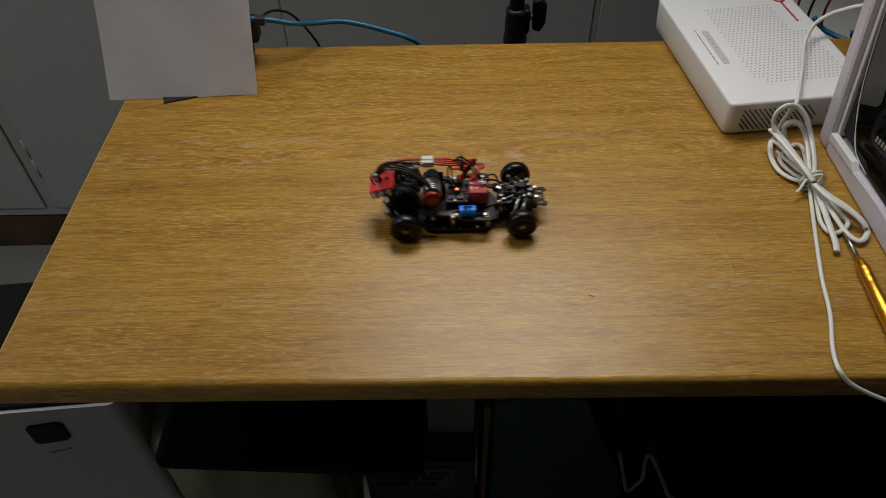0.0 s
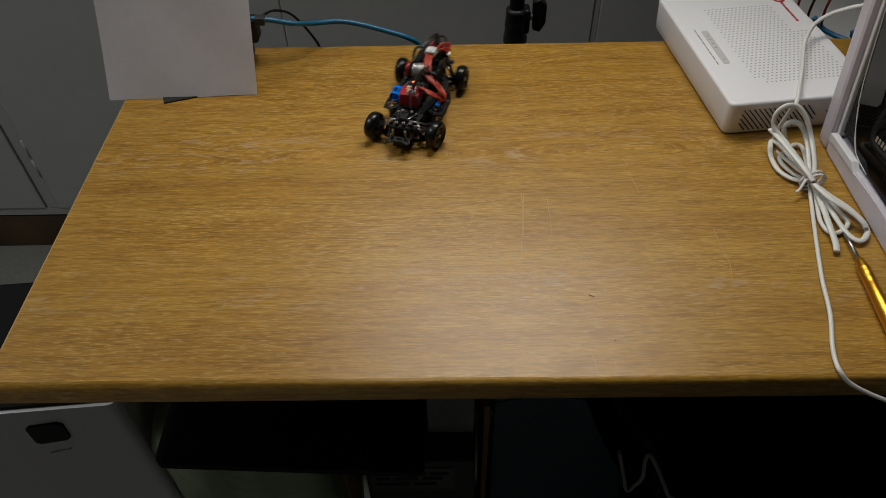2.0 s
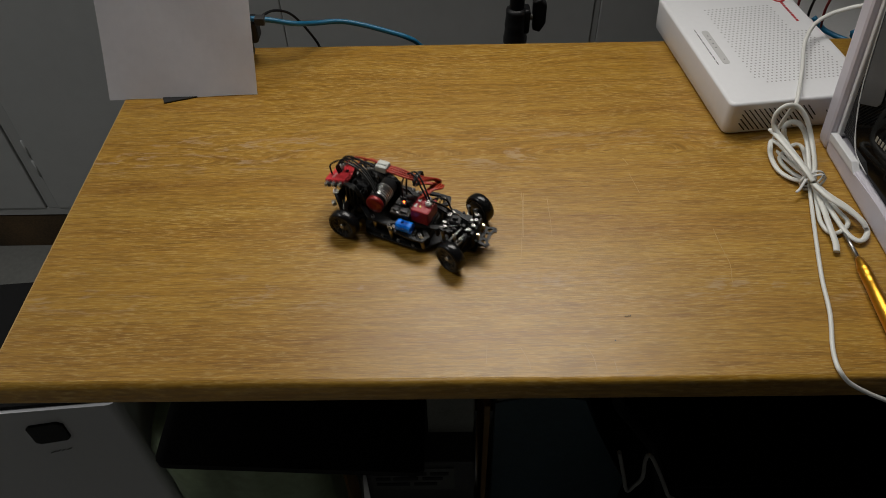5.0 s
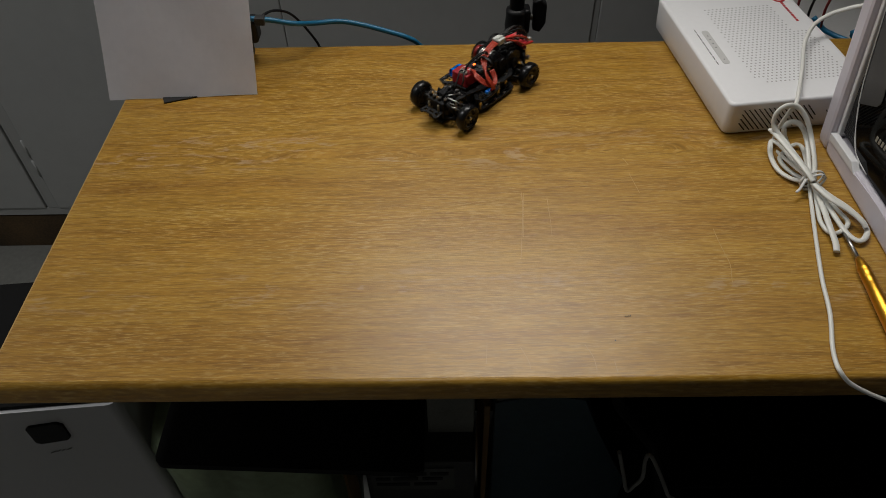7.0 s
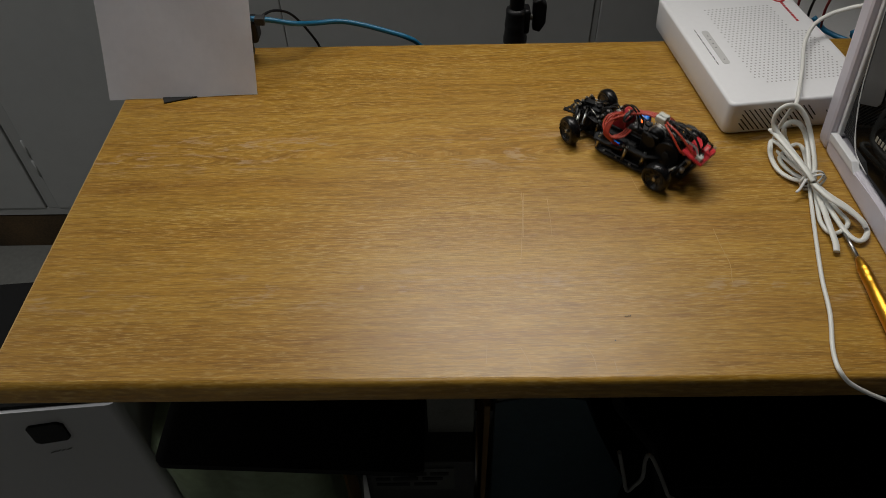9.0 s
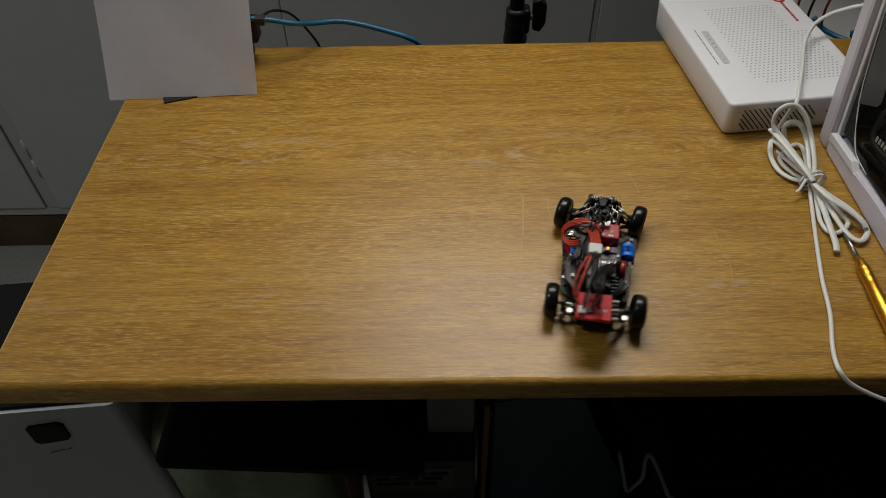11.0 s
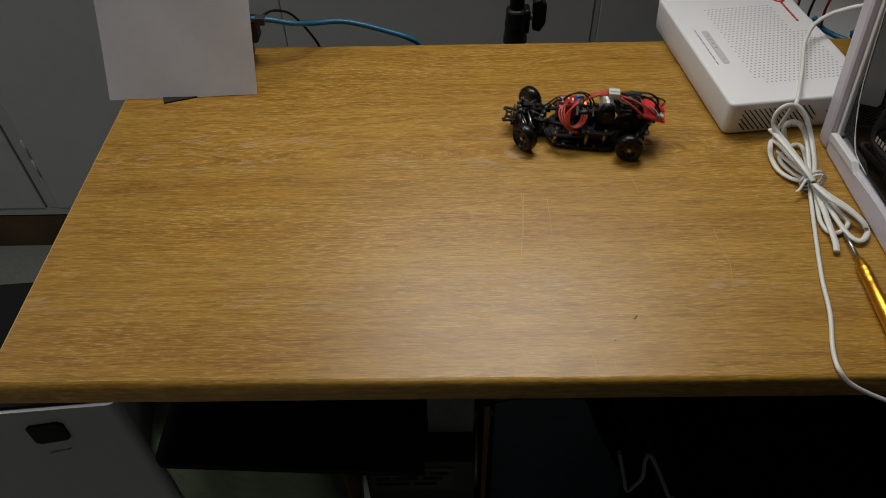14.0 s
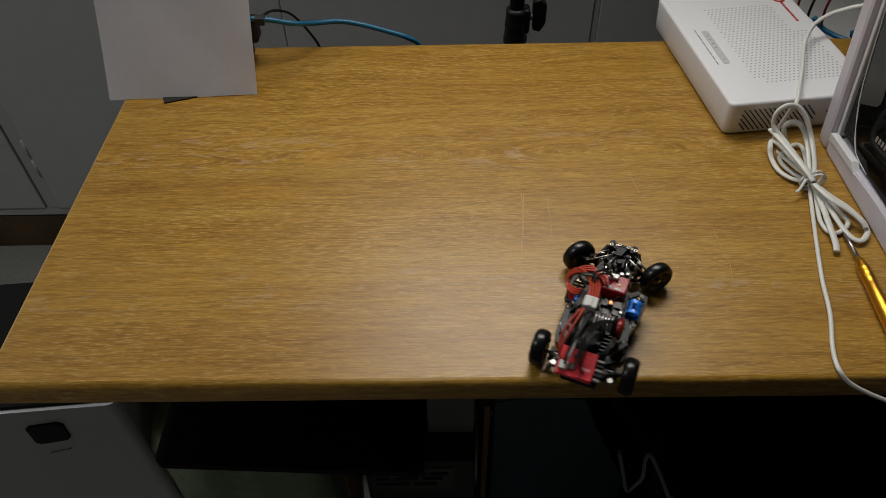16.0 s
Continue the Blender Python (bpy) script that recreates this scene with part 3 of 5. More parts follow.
# ---------------------------------------------------------------- screwdriver
def build_screwdriver():
    a, b = Vector((0.3334, 0.1059, 0.7562)), Vector((0.3302, 0.0209, 0.7562))
    sd = thing("screwdriver", "small screwdriver with a gold anodised metal handle", "screwdriver")
    d = (b - a).normalized()
    m = Matrix.Translation(a) @ d.to_track_quat("Z", "Y").to_matrix().to_4x4()
    prof = [(0.0022, 0.0), (0.0034, 0.002), (0.0048, 0.008), (0.0056, 0.012), (0.0060, 0.0135), (0.0054, 0.0145), (0.0058, 0.016), (0.0058, 0.023), (0.0053, 0.0238),
            (0.0059, 0.0246), (0.0053, 0.0254), (0.0059, 0.0262), (0.0053, 0.027), (0.0058, 0.0285), (0.0062, 0.045), (0.0066, 0.07), (0.0066, 0.082), (0.0058, 0.087), (0.0040, 0.088)]
    part("handle", lathe(B(), [(0.86 * r, h) for r, h in prof], 28, m), M_GOLD, sd, "gold anodised knurled handle")
    tip = a - d * 0.040
    tip.z = 0.7525
    part("shaft", rod(B(), tip, a + d * 0.002, 0.0014, 0.0016), M_STEEL, sd, "slim steel shaft")


build_screwdriver()


# ---------------------------------------------------------------- paper, plug, blue and black cables
def build_back_left():
    nx, nz = 26, 30
    P = Matrix.Translation(Vector((-0.2770, 0.3488, DESK_Z + 0.0003)))
    bm = B()
    grid = []
    for j in range(nz + 1):
        row = []
        for i in range(nx + 1):
            u, v = i / nx, j / nz
            x = -0.0785 + 0.1555 * u + 0.002 * v
            z = 0.17 * v + 0.0005 * u
            y = 0.085 * v + 0.0025 * math.sin(5.0 * v + 2 * u) * v + 0.006 * u + 0.0006 * math.sin(9 * u + 7 * v)
            row.append(bm.verts.new((x, y, z)))
        grid.append(row)
    for j in range(nz):
        for i in range(nx):
            bm.faces.new((grid[j][i], grid[j][i + 1], grid[j + 1][i + 1], grid[j + 1][i]))
    bmesh.ops.solidify(bm, geom=bm.faces[:], thickness=0.0003)
    solid("paper_sheet", bm, M_PAPER, "blank white paper sheet leaning against a black stand", "paper", at=P)
    st = thing("tilt_stand", "black plastic stand hidden behind a paper sheet", "stand")
    part("base", prism(B(), [(-0.2958, 0.3416), (-0.2642, 0.3518), (-0.228, 0.380), (-0.228, 0.446), (-0.31, 0.446), (-0.31, 0.378)], 2, DESK_Z, DESK_Z + 0.0016), M_MATT, st)
    part("upright", box(B(), (-0.305, 0.438, DESK_Z + 0.0018), (-0.262, 0.446, 0.90), 0.002), M_MATT, st)
    # plug block with the cables that leave it
    pg = thing("power_adapter", "black power adapter block behind the paper", "adapter")
    part("body", box(B(), (-0.258, 0.405, DESK_Z), (-0.2160, 0.440, 0.772), 0.003), M_BLACK, pg)
    part("socket_block", box(B(), (-0.245, 0.418, 0.7722), (-0.2045, 0.440, 0.7985), 0.004), M_BLACK, pg)
    part("tower", box(B(), (-0.245, 0.422, 0.7987), (-0.213, 0.438, 0.865), 0.003), M_BLACK, pg)
    et = thing("network_cable", "blue network cable trailing over the desk edge", "cable")
    part("jacket", tube(B(), [(-0.2102, 0.4200, 0.8025), (-0.1877, 0.4250, 0.7973), (-0.1652, 0.4300, 0.7901), (-0.1443, 0.4500, 0.7790), (-0.1207, 0.4620, 0.7739), (-0.0954, 0.4620, 0.7692), (-0.0638, 0.4620, 0.7594), (-0.0434, 0.4620, 0.7517), (-0.0315, 0.4670, 0.7397), (-0.027, 0.470, 0.72), (-0.022, 0.475, 0.60), (-0.02, 0.47, 0.3), (-0.02, 0.47, 0.004), (0.04, 0.50, 0.004)], 0.0058, None, 10), M_BLUECABLE, et)
    part("plug", box(B(), (-0.2040, 0.416, 0.7955), (-0.1935, 0.426, 0.8040), 0.001), M_FILM, et, "clear plastic plug")
    bc = thing("black_cable", "thin black cable looping behind the desk", "cable")
    part("jacket", tube(B(), [(-0.2014, 0.4250, 0.7962), (-0.1964, 0.4300, 0.8007), (-0.1896, 0.4500, 0.7949), (-0.1778, 0.4620, 0.7861), (-0.1678, 0.4670, 0.7734), (-0.1573, 0.4670, 0.7574), (-0.1484, 0.4680, 0.7374), (-0.143, 0.470, 0.70), (-0.13, 0.47, 0.4), (-0.13, 0.48, 0.003), (-0.08, 0.52, 0.003)], 0.0030, None, 8), M_BLACK, bc)


build_back_left()


# ---------------------------------------------------------------- lamp stand behind the desk
def build_stand():
    st = thing("lamp_stand", "black telescopic lamp stand with clamp knobs behind the desk", "stand")
    x, y = 0.0887, 0.535
    part("lower_tube", rod(B(), (x, y, 0.04), (x, y, 0.705), 0.0105, n=24), M_BLACK, st)
    prof = [(0.0112, 0.695), (0.0140, 0.697), (0.0150, 0.703), (0.0150, 0.708), (0.0142, 0.711), (0.0138, 0.722), (0.0143, 0.7245), (0.0138, 0.727), (0.0132, 0.741), (0.0136, 0.743), (0.0128, 0.746), (0.0098, 0.748)]
    part("collar", lathe(B(), prof, 28, Matrix.Translation((x, y, 0))), M_BLACK, st, "satin black locking collar")
    part("upper_tube", rod(B(), (x, y, 0.74), (x, y, 1.52), 0.0092, n=24), M_BLACK, st)
    part("clamp", box(B(), (x + 0.008, y - 0.010, 0.716), (x + 0.0165, y + 0.010, 0.748), 0.003), M_BLACK, st)
    part("bolt", rod(B(), (x + 0.015, y, 0.735), (x + 0.026, y, 0.735), 0.004), M_STEEL, st)
    part("knob", prism(B(), [(x + 0.019, 0.757), (x + 0.029, 0.760), (x + 0.0365, 0.753), (x + 0.0365, 0.728), (x + 0.030, 0.716), (x + 0.0205, 0.719)], 1, y - 0.0055, y + 0.0055, 0.002), M_BLACK, st, "flat black wing knob")
    for k in range(3):
        a = math.radians(90 + 120 * k)
        d = Vector((math.cos(a), math.sin(a), 0))
        c = Vector((x, y, 0))
        part("leg", rod(B(), c + d * 0.015 + Vector((0, 0, 0.30)), c + d * 0.20 + Vector((0, 0, 0.008)), 0.008), M_BLACK, st)
        part("brace", rod(B(), c + d * 0.012 + Vector((0, 0, 0.10)), c + d * 0.11 + Vector((0, 0, 0.148)), 0.004), M_BLACK, st)
    h = thing("studio_lamp", "flat black panel lamp on top of the stand", "lamp")
    m = Matrix.Translation(LAMP) @ lamp_light.matrix_world.to_3x3().to_4x4()
    part("housing", box(B(), (-0.28, -0.135, 0.004), (0.28, 0.135, 0.035), 0.006, 2, m), M_LAMPHEAD, h)
    part("bracket", rod(B(), (x, y, 1.515), tuple(LAMP + Vector((0, 0, 0.05))), 0.008), M_LAMPHEAD, h)
    # fixture made up to house the added fill light, out of view
    cl = thing("ceiling_fill_lamp", "assumed round ceiling lamp out of view, added as room fill", "lamp")
    part("base", lathe(B(), [(0.10, 2.4999), (0.20, 2.498), (0.205, 2.475), (0.185, 2.470), (0.10, 2.470)], 36, Matrix.Translation((CEILING_FILL.x, CEILING_FILL.y, 0))), M_WHITE2, cl)


build_stand()


# ---------------------------------------------------------------- things behind the router
def build_back_right():
    sb = thing("junction_box", "grey equipment box behind the desk", "box")
    part("body", box(B(), (0.40, 0.50, 0.0), (0.62, 0.70, 0.70), 0.006), M_GREYSTRIP, sb)
    c = thing("network_cable", "blue network cable curling behind the router", "cable")
    part("jacket", tube(B(), [(0.4400, 0.5000, 0.7483), (0.4499, 0.4900, 0.7390), (0.4609, 0.4800, 0.7357), (0.4705, 0.4700, 0.7355), (0.4831, 0.4600, 0.7353), (0.47, 0.455, 0.755), (0.55, 0.45, 0.7535)], 0.006, None, 10), M_BLUECABLE, c)
    for k in range(3):
        w = thing("thin_cable", "thin dull red cable hanging behind the router" if k != 1 else "thin black cable hanging behind the router", "cable", group="cables behind the router")
        part("jacket", tube(B(), [(0.4046, 0.5000, 0.8116) if k == 0 else (0.43 + 0.02 * k, 0.49, 0.86), (0.408 + 0.018 * k, 0.486, 0.78), (0.412 + 0.018 * k, 0.49, 0.74), (0.43 + 0.02 * k, 0.52, 0.7035)], 0.003, None, 8), M_BLACK if k == 1 else M_REDCABLE, w)


build_back_right()


# ---------------------------------------------------------------- under the desk
def build_under():
    ap = thing("white_appliance", "white plastic floor appliance with a dark display window", "appliance")
    ap.matrix_basis = pose(-0.296, 0.053, 0, 0, 0, 4.6) @ pose(0.296, -0.052, 0)
    part("body", prism(B(), rounded(-0.66, 0.052, -0.300, 0.204, 0.009, 8), 2, 0.004, 0.632), M_WHITE2, ap)
    part("top_panel", prism(B(), rounded(-0.658, 0.0555, -0.303, 0.2035, 0.008, 8), 2, 0.6325, 0.637), M_BOARD, ap)
    part("display_window", prism(B(), [(-0.3860, 0.6090), (-0.3600, 0.6120), (-0.3555, 0.6080), (-0.3565, 0.5860), (-0.3605, 0.5815), (-0.3860, 0.5780), (-0.3905, 0.5810), (-0.3900, 0.6055)], 1, 0.0495, 0.0535, 0.0008), M_GLASS, ap, "dark display window")
    for k, (x, z, ln) in enumerate(((-0.3860, 0.5580, 0.006), (-0.3795, 0.5595, 0.004), (-0.3750, 0.5600, 0.004), (-0.3700, 0.5615, 0.006))):
        part("mark", rod(B(), (x, 0.0512, z), (x + ln, 0.0512, z + 0.003), 0.0005, n=6), M_GREYPRINT, ap)
    tr = thing("under_desk_tray", "black board tray hung below the desk", "tray")
    part("board", prism(B(), [(-0.265, 0.30), (-0.265, 0.019), (-0.2635, 0.0145), (-0.260, 0.0118), (-0.255, 0.0108), (-0.032, 0.0), (-0.027, 0.0015), (-0.024, 0.006), (-0.024, 0.30)], 2, 0.592, 0.600), M_BOARD, tr)
    for x in (-0.25, -0.045):
        part("hanger", box(B(), (x - 0.006, 0.20, 0.6003), (x + 0.006, 0.28, DESK_Z - DT - 0.0003), 0.001), M_BOARD, tr)
    bag = B()
    rng = random.Random(4)
    lathe(bag, [(0.066, 0.0), (0.074, 0.05), (0.078, 0.20), (0.080, 0.33), (0.080, 0.45), (0.079, 0.545), (0.073, 0.572), (0.04, 0.580)], 40, Matrix.Translation((-0.214, 0.126, 0.002)) @ Matrix.Diagonal((1.0, 1.15, 1.0, 1.0)))
    for v in bag.verts:
        d = (v.co - Vector((-0.214, 0.126, v.co.z))).normalized()
        k = (d.x ** 8 + d.y ** 8) ** -0.125
        v.co.x, v.co.y = -0.214 + (v.co.x + 0.214) * k, 0.126 + (v.co.y - 0.126) * k
        v.co += Vector((rng.uniform(-1, 1), rng.uniform(-1, 1), 0)) * 0.004
    pb = thing("plastic_bag", "crumpled green plastic bag on the floor under the desk", "bag")
    part("sack", bag, M_GREEN, pb)
    knot = lathe(B(), [(0.03, 0.5835), (0.024, 0.586), (0.016, 0.588), (0.010, 0.589)], 12, Matrix.Translation((-0.214, 0.126, 0)))
    part("gathered_top", knot, M_GREEN, pb)
    bx = thing("storage_box", "dark printed carton under the desk", "box")
    part("body", box(B(), (-0.118, 0.16, 0.0), (0.032, 0.262, 0.298), 0.003), M_DARKPACK, bx)
    part("label", box(B(), (-0.110, 0.1584, 0.222), (0.004, 0.1597, 0.284)), M_LABEL, bx, "grey printed label")
    for z, ends in ((0.266, ((-0.104, -0.070), (-0.066, -0.034), (-0.029, -0.004))), (0.252, ((-0.104, -0.084), (-0.080, -0.046), (-0.040, -0.012))), (0.236, ((-0.104, -0.058), (-0.052, -0.020)))):
        for x0, x1 in ends:
            part("print_bar", box(B(), (x0, 0.1572, z), (x1, 0.1582, z + 0.0075)), M_MATT, bx)
    part("tape", box(B(), (-0.052, 0.1605, 0.2984), (-0.030, 0.2615, 0.2990)), M_FILM, bx, "strip of packing tape")
    sh = thing("paper_stack", "stack of pale papers standing on a carton under the desk", "papers")
    for k, top in enumerate((0.390, 0.394, 0.387, 0.392)):
        part("sheet", box(B(), (-0.031 + 0.001 * k, 0.204 + 0.005 * k, 0.2995), (0.0305 + 0.0008 * k, 0.2075 + 0.005 * k, top), 0.0004), M_PRINTED, sh)
    fd = thing("folder", "dull teal folder standing under the desk", "folder")
    rim = [(0.062, 0.0), (0.300, 0.0), (0.273, 0.115), (0.203, 0.294), (0.176, 0.375), (0.120, 0.391), (0.058, 0.371)]
    part("cover", prism(B(), rim, 1, 0.205, 0.208, 0.0008), M_TEAL, fd)
    part("cover", prism(B(), rim, 1, 0.232, 0.235, 0.0008), M_TEAL, fd)
    part("pages", prism(B(), [(0.066, 0.004), (0.290, 0.004), (0.196, 0.292), (0.168, 0.380), (0.120, 0.397), (0.061, 0.378)], 1, 0.2085, 0.2315), M_PRINTED, fd, "pale loose pages")
    cd = thing("card_board", "brown card panel leaning under the desk", "board")
    part("panel", box(B(), (0.0440, 0.20, 0.0), (0.0520, 0.34, 0.372), 0.001), M_CARD, cd)
    cs = thing("card_board", "narrow brown card strip standing beside a green bag", "board")
    part("panel", box(B(), (-0.1335, 0.112, 0.0), (-0.1285, 0.158, 0.402), 0.001), M_CARD, cs)
    br = thing("desk_brace", "brown wooden brace under the desk", "brace")
    part("board", box(B(), (0.20, 0.315, 0.0), (0.352, 0.335, 0.42), 0.001), M_CARD, br)
    cs = thing("computer_case", "black computer case under the desk", "computer")
    part("body", box(B(), (0.266, 0.074, 0.012), (0.470, 0.305, 0.398), 0.004), M_BOARD, cs)
    part("front_panel", box(B(), (0.263, 0.060, 0.010), (0.473, 0.0736, 0.400), 0.004), M_BOARD, cs)
    part("side_panel", box(B(), (0.2625, 0.076, 0.014), (0.2657, 0.303, 0.396), 0.001), M_BOARD, cs)
    for x, y in ((0.29, 0.09), (0.45, 0.09), (0.29, 0.285), (0.45, 0.285)):
        part("foot", rod(B(), (x, y, 0.0), (x, y, 0.0122), 0.012), M_MATT, cs)
    sp = thing("speaker_box", "black loudspeaker box under the desk", "speaker")
    part("body", prism(B(), [(0.196, 0.0), (0.258, 0.0), (0.258, 0.24), (0.25, 0.258), (0.196, 0.258)], 1, 0.246, 0.30, 0.003), M_BOARD, sp)
    part("grille", box(B(), (0.200, 0.2425, 0.02), (0.254, 0.2457, 0.225), 0.001), M_MATT, sp)
    for x in (0.204, 0.250):
        part("screw", rod(B(), (x, 0.2425, 0.236), (x, 0.2457, 0.236), 0.003), M_MATT, sp)
    kb = thing("thick_cable", "thick black cable hanging under the desk", "cable")
    part("jacket", tube(B(), [(0.150, 0.060, DESK_Z - DT - 0.002), (0.158, 0.080, 0.62), (0.172, 0.100, 0.545), (0.203, 0.100, 0.49), (0.232, 0.098, 0.435), (0.247, 0.085, 0.36), (0.249, 0.07, 0.2), (0.248, 0.06, 0.008)], 0.013, None, 10), M_BOARD, kb)
    wc = thing("white_cable", "white cable drooping under the desk, its colour darkened for the shade", "cable")
    part("jacket", tube(B(), [(0.1631, 0.045, 0.5465), (0.1747, 0.045, 0.5004), (0.1849, 0.045, 0.4608), (0.1907, 0.045, 0.4714), (0.1959, 0.045, 0.491), (0.1918, 0.045, 0.5282), (0.1947, 0.045, 0.5388), (0.2102, 0.045, 0.5033), (0.2301, 0.045, 0.4499), (0.2451, 0.045, 0.4061), (0.225, 0.045, 0.2), (0.222, 0.04, 0.0035), (0.3, 0.02, 0.0035)], 0.0042, None, 8), M_DIMCABLE, wc)


build_under()


# ---------------------------------------------------------------- drift car (millimetres in its own space: x forward, y left)
WB, TRACK_F, TRACK_R, WHEEL_R = 0.098, 0.0620, 0.0650, 0.0136


def mm(*p):
    """Millimetres to metres; what stands above the decks sits a little further back and off to the right."""
    if len(p) == 3:
        x, y, z = p
        k = min(1.0, max(0.0, (z - 10) / 12))
        back = 2.0 + 2.5 * min(1.0, max(0.0, (-38 - x) / 18))
        back *= 1 - min(1.0, max(0.0, (x - 25) / 25))
        p = (x - k * back, y - 1.3 * k, z - 1.0 * min(1.0, max(0.0, (z - 13) / 14)))
    return tuple(c * 0.001 for c in p)


def mbox(bm, lo, hi, bevel=0.4, seg=1, m=None):
    return box(bm, mm(*lo), mm(*hi), bevel * 0.001, seg, m)


def mrod(bm, a, b, r, r1=None, n=10):
    return rod(bm, mm(*a), mm(*b), r * 0.001, None if r1 is None else r1 * 0.001, n)


def mtube(pts, w, h=None, n=8, steps=5):
    return tube(B(), [mm(*p) for p in pts], w * 0.001, None if h is None else h * 0.001, n, steps)


def build_wheel(parent, x, y):
    """Wheel whose axle is its own y; the outer face looks away from the car."""
    s = 1 if y > 0 else -1
    m = pose(0, 0, 0, -90 * s, 0, 0)
    R = WHEEL_R
    rim = lathe(B(), [(0.0022, -0.0030), (0.0088, -0.0046), (0.0094, 0.0040), (0.0086, 0.0044), (0.0082, 0.0022), (0.0022, 0.0020)], 28, m)
    wheel = part("wheel", rim, M_RIM, parent, "black wheel with bronze spokes")
    t = lathe(B(), [(0.0092, -0.0047), (0.0112, -0.0052), (R - 0.0013, -0.0045), (R - 0.0003, -0.0030), (R, -0.0012), (R, 0.0012), (R - 0.0003, 0.0030), (R - 0.0013, 0.0045), (0.0112, 0.0052), (0.0092, 0.0047)], 40, m, closed=True)
    part("tyre", t, M_TYRE, wheel, "smooth black drift tyre")
    for k in range(10):
        a = 2 * math.pi * k / 10
        b = B()
        box(b, (0.0052, -0.00034, 0.0024), (0.0082, 0.00034, 0.0032), 0, 1, m @ Matrix.Rotation(a, 4, "Z"))
        part("spoke", b, M_SPOKE, wheel)
    part("hub_nut", rod(B(), m @ Vector((0, 0, 0.0018)), m @ Vector((0, 0, 0.0046)), 0.0018, n=6), M_STEEL, wheel)
    wheel.matrix_basis = pose(x, y, R)
    return wheel


def build_car():
    car = thing("drift_car", "small remote-controlled drift car chassis with exposed red and black wiring", "toy car")

    def add(name, bm, mat, label="", parent=None):
        return part(name, bm, mat, parent or car, label)
    # chassis plates
    low = B()
    prism(low, [mm(-58, -9), mm(-58, 9), mm(-40, 13), mm(-33, 25), mm(-26, 27), mm(16, 27), mm(22, 25), mm(31, 12), mm(62, 9), mm(62, -9), mm(31, -12), mm(22, -25), mm(16, -27), mm(-26, -27), mm(-33, -25), mm(-40, -13)], 2, 0.0030, 0.0052, 0.0002)
    add("lower_deck", low, M_CARBON, "dark carbon lower deck")
    for s in (1, -1):
        up = B()
        strip(up, [mm(-42, 12 * s), mm(-30, 22 * s), mm(-14, 23 * s), mm(-4, 17 * s), mm(10, 15 * s), mm(22, 12 * s), mm(36, 8 * s)], 0.0042, 0.0185, 0.0203)
        strip(up, [mm(-4, 26 * s), mm(10, 28 * s), mm(22, 28 * s), mm(24, 22 * s), mm(18, 16 * s)], 0.0038, 0.0165, 0.0183)
        strip(up, [mm(-30, 18 * s), mm(-6, 22 * s), mm(0, 27 * s)], 0.0040, 0.0166, 0.0184)
        add("side_rail", up, M_CARBON, "dark carbon upper side rail")
        for x, y in ((-25, 20), (-8, 24), (21, 24), (33, 9)):
            add("post", mrod(B(), (x, y * s, 5.6), (x, y * s, 18.4), 1.7), M_BRASS, "pale brass standoff")
            add("screw", mrod(B(), (x, y * s, 20.3), (x, y * s, 21.8), 1.6, 1.4), M_STEEL)
            add("screw_socket", mrod(B(), (x, y * s, 21.8), (x, y * s, 22.0), 0.8, n=6), M_MATT)
        add("side_tray", prism(B(), [mm(-33, 5.3), mm(24, 5.3), mm(20, 14.5), mm(-4, 17.8), mm(-26, 17.8)], 1, min(15.5 * s, 19 * s) * 0.001, max(15.5 * s, 19 * s) * 0.001, 0.0005), M_NYLON, "black moulded side of the battery tray")
        add("under_strut", mbox(B(), (-26, 23 * s - 1.4, 5.3), (14, 23 * s + 1.4, 7.4)), M_NYLON)
        for x in (-17, -2, 12):
            add("deck_screw", mrod(B(), (x, 25.2 * s, 5.2), (x, 25.2 * s, 6.3), 1.3), M_STEEL)
    # battery slung in the lower deck
    add("battery", mbox(B(), (-14, -15, 5.8), (24, 15, 17), 1.6, 2), M_MATT, "black wrapped battery pack")
    # front end
    for s in (1, -1):
        for x, y, h in ((63, 6, 24), (53.5, 12, 25), (46, 14, 23), (40, 12, 23)):
            add("link_post", mrod(B(), (x, y * s, 12), (x, y * s, h), 1.1), M_BRASS if x in (63, 46) else M_NYLON, "pale brass standoff" if x in (63, 46) else "")
        add("damper_rod", mrod(B(), (53.5, 12 * s, 25), (47, 23 * s, 19), 0.55), M_STEEL, "slim steel rod")
    add("bulkhead", mbox(B(), (38, -9.5, 5.8), (60, 9.5, 20), 1.2), M_NYLON)
    add("shock_tower", mbox(B(), (56, -11, 18), (60.5, 11, 26), 0.8), M_CARBON)
    add("steering_plate", mbox(B(), (33, -5, 20.2), (54, 5, 23), 0.8), M_NYLON)
    add("steering_servo", mbox(B(), (37, -5.5, 24), (47, 4.5, 28), 1.2), M_NYLON, "black micro steering servo")
    add("servo_cap", mrod(B(), (41, -0.5, 28), (41, -0.5, 30.5), 2.6, 2.2, 12), M_NYLON)
    for x, y, z in ((36, 9, 24), (36, -9, 24), (44, 10, 26), (44, -10, 26), (30, 12, 22), (30, -12, 22)):
        add("pivot_post", mrod(B(), (x, y, z - 8), (x, y, z), 1.9, 1.6), M_NYLON)
        add("pivot_screw", mrod(B(), (x, y, z), (x, y, z + 1.2), 1.2), M_STEEL if x == 36 else M_NYLON)
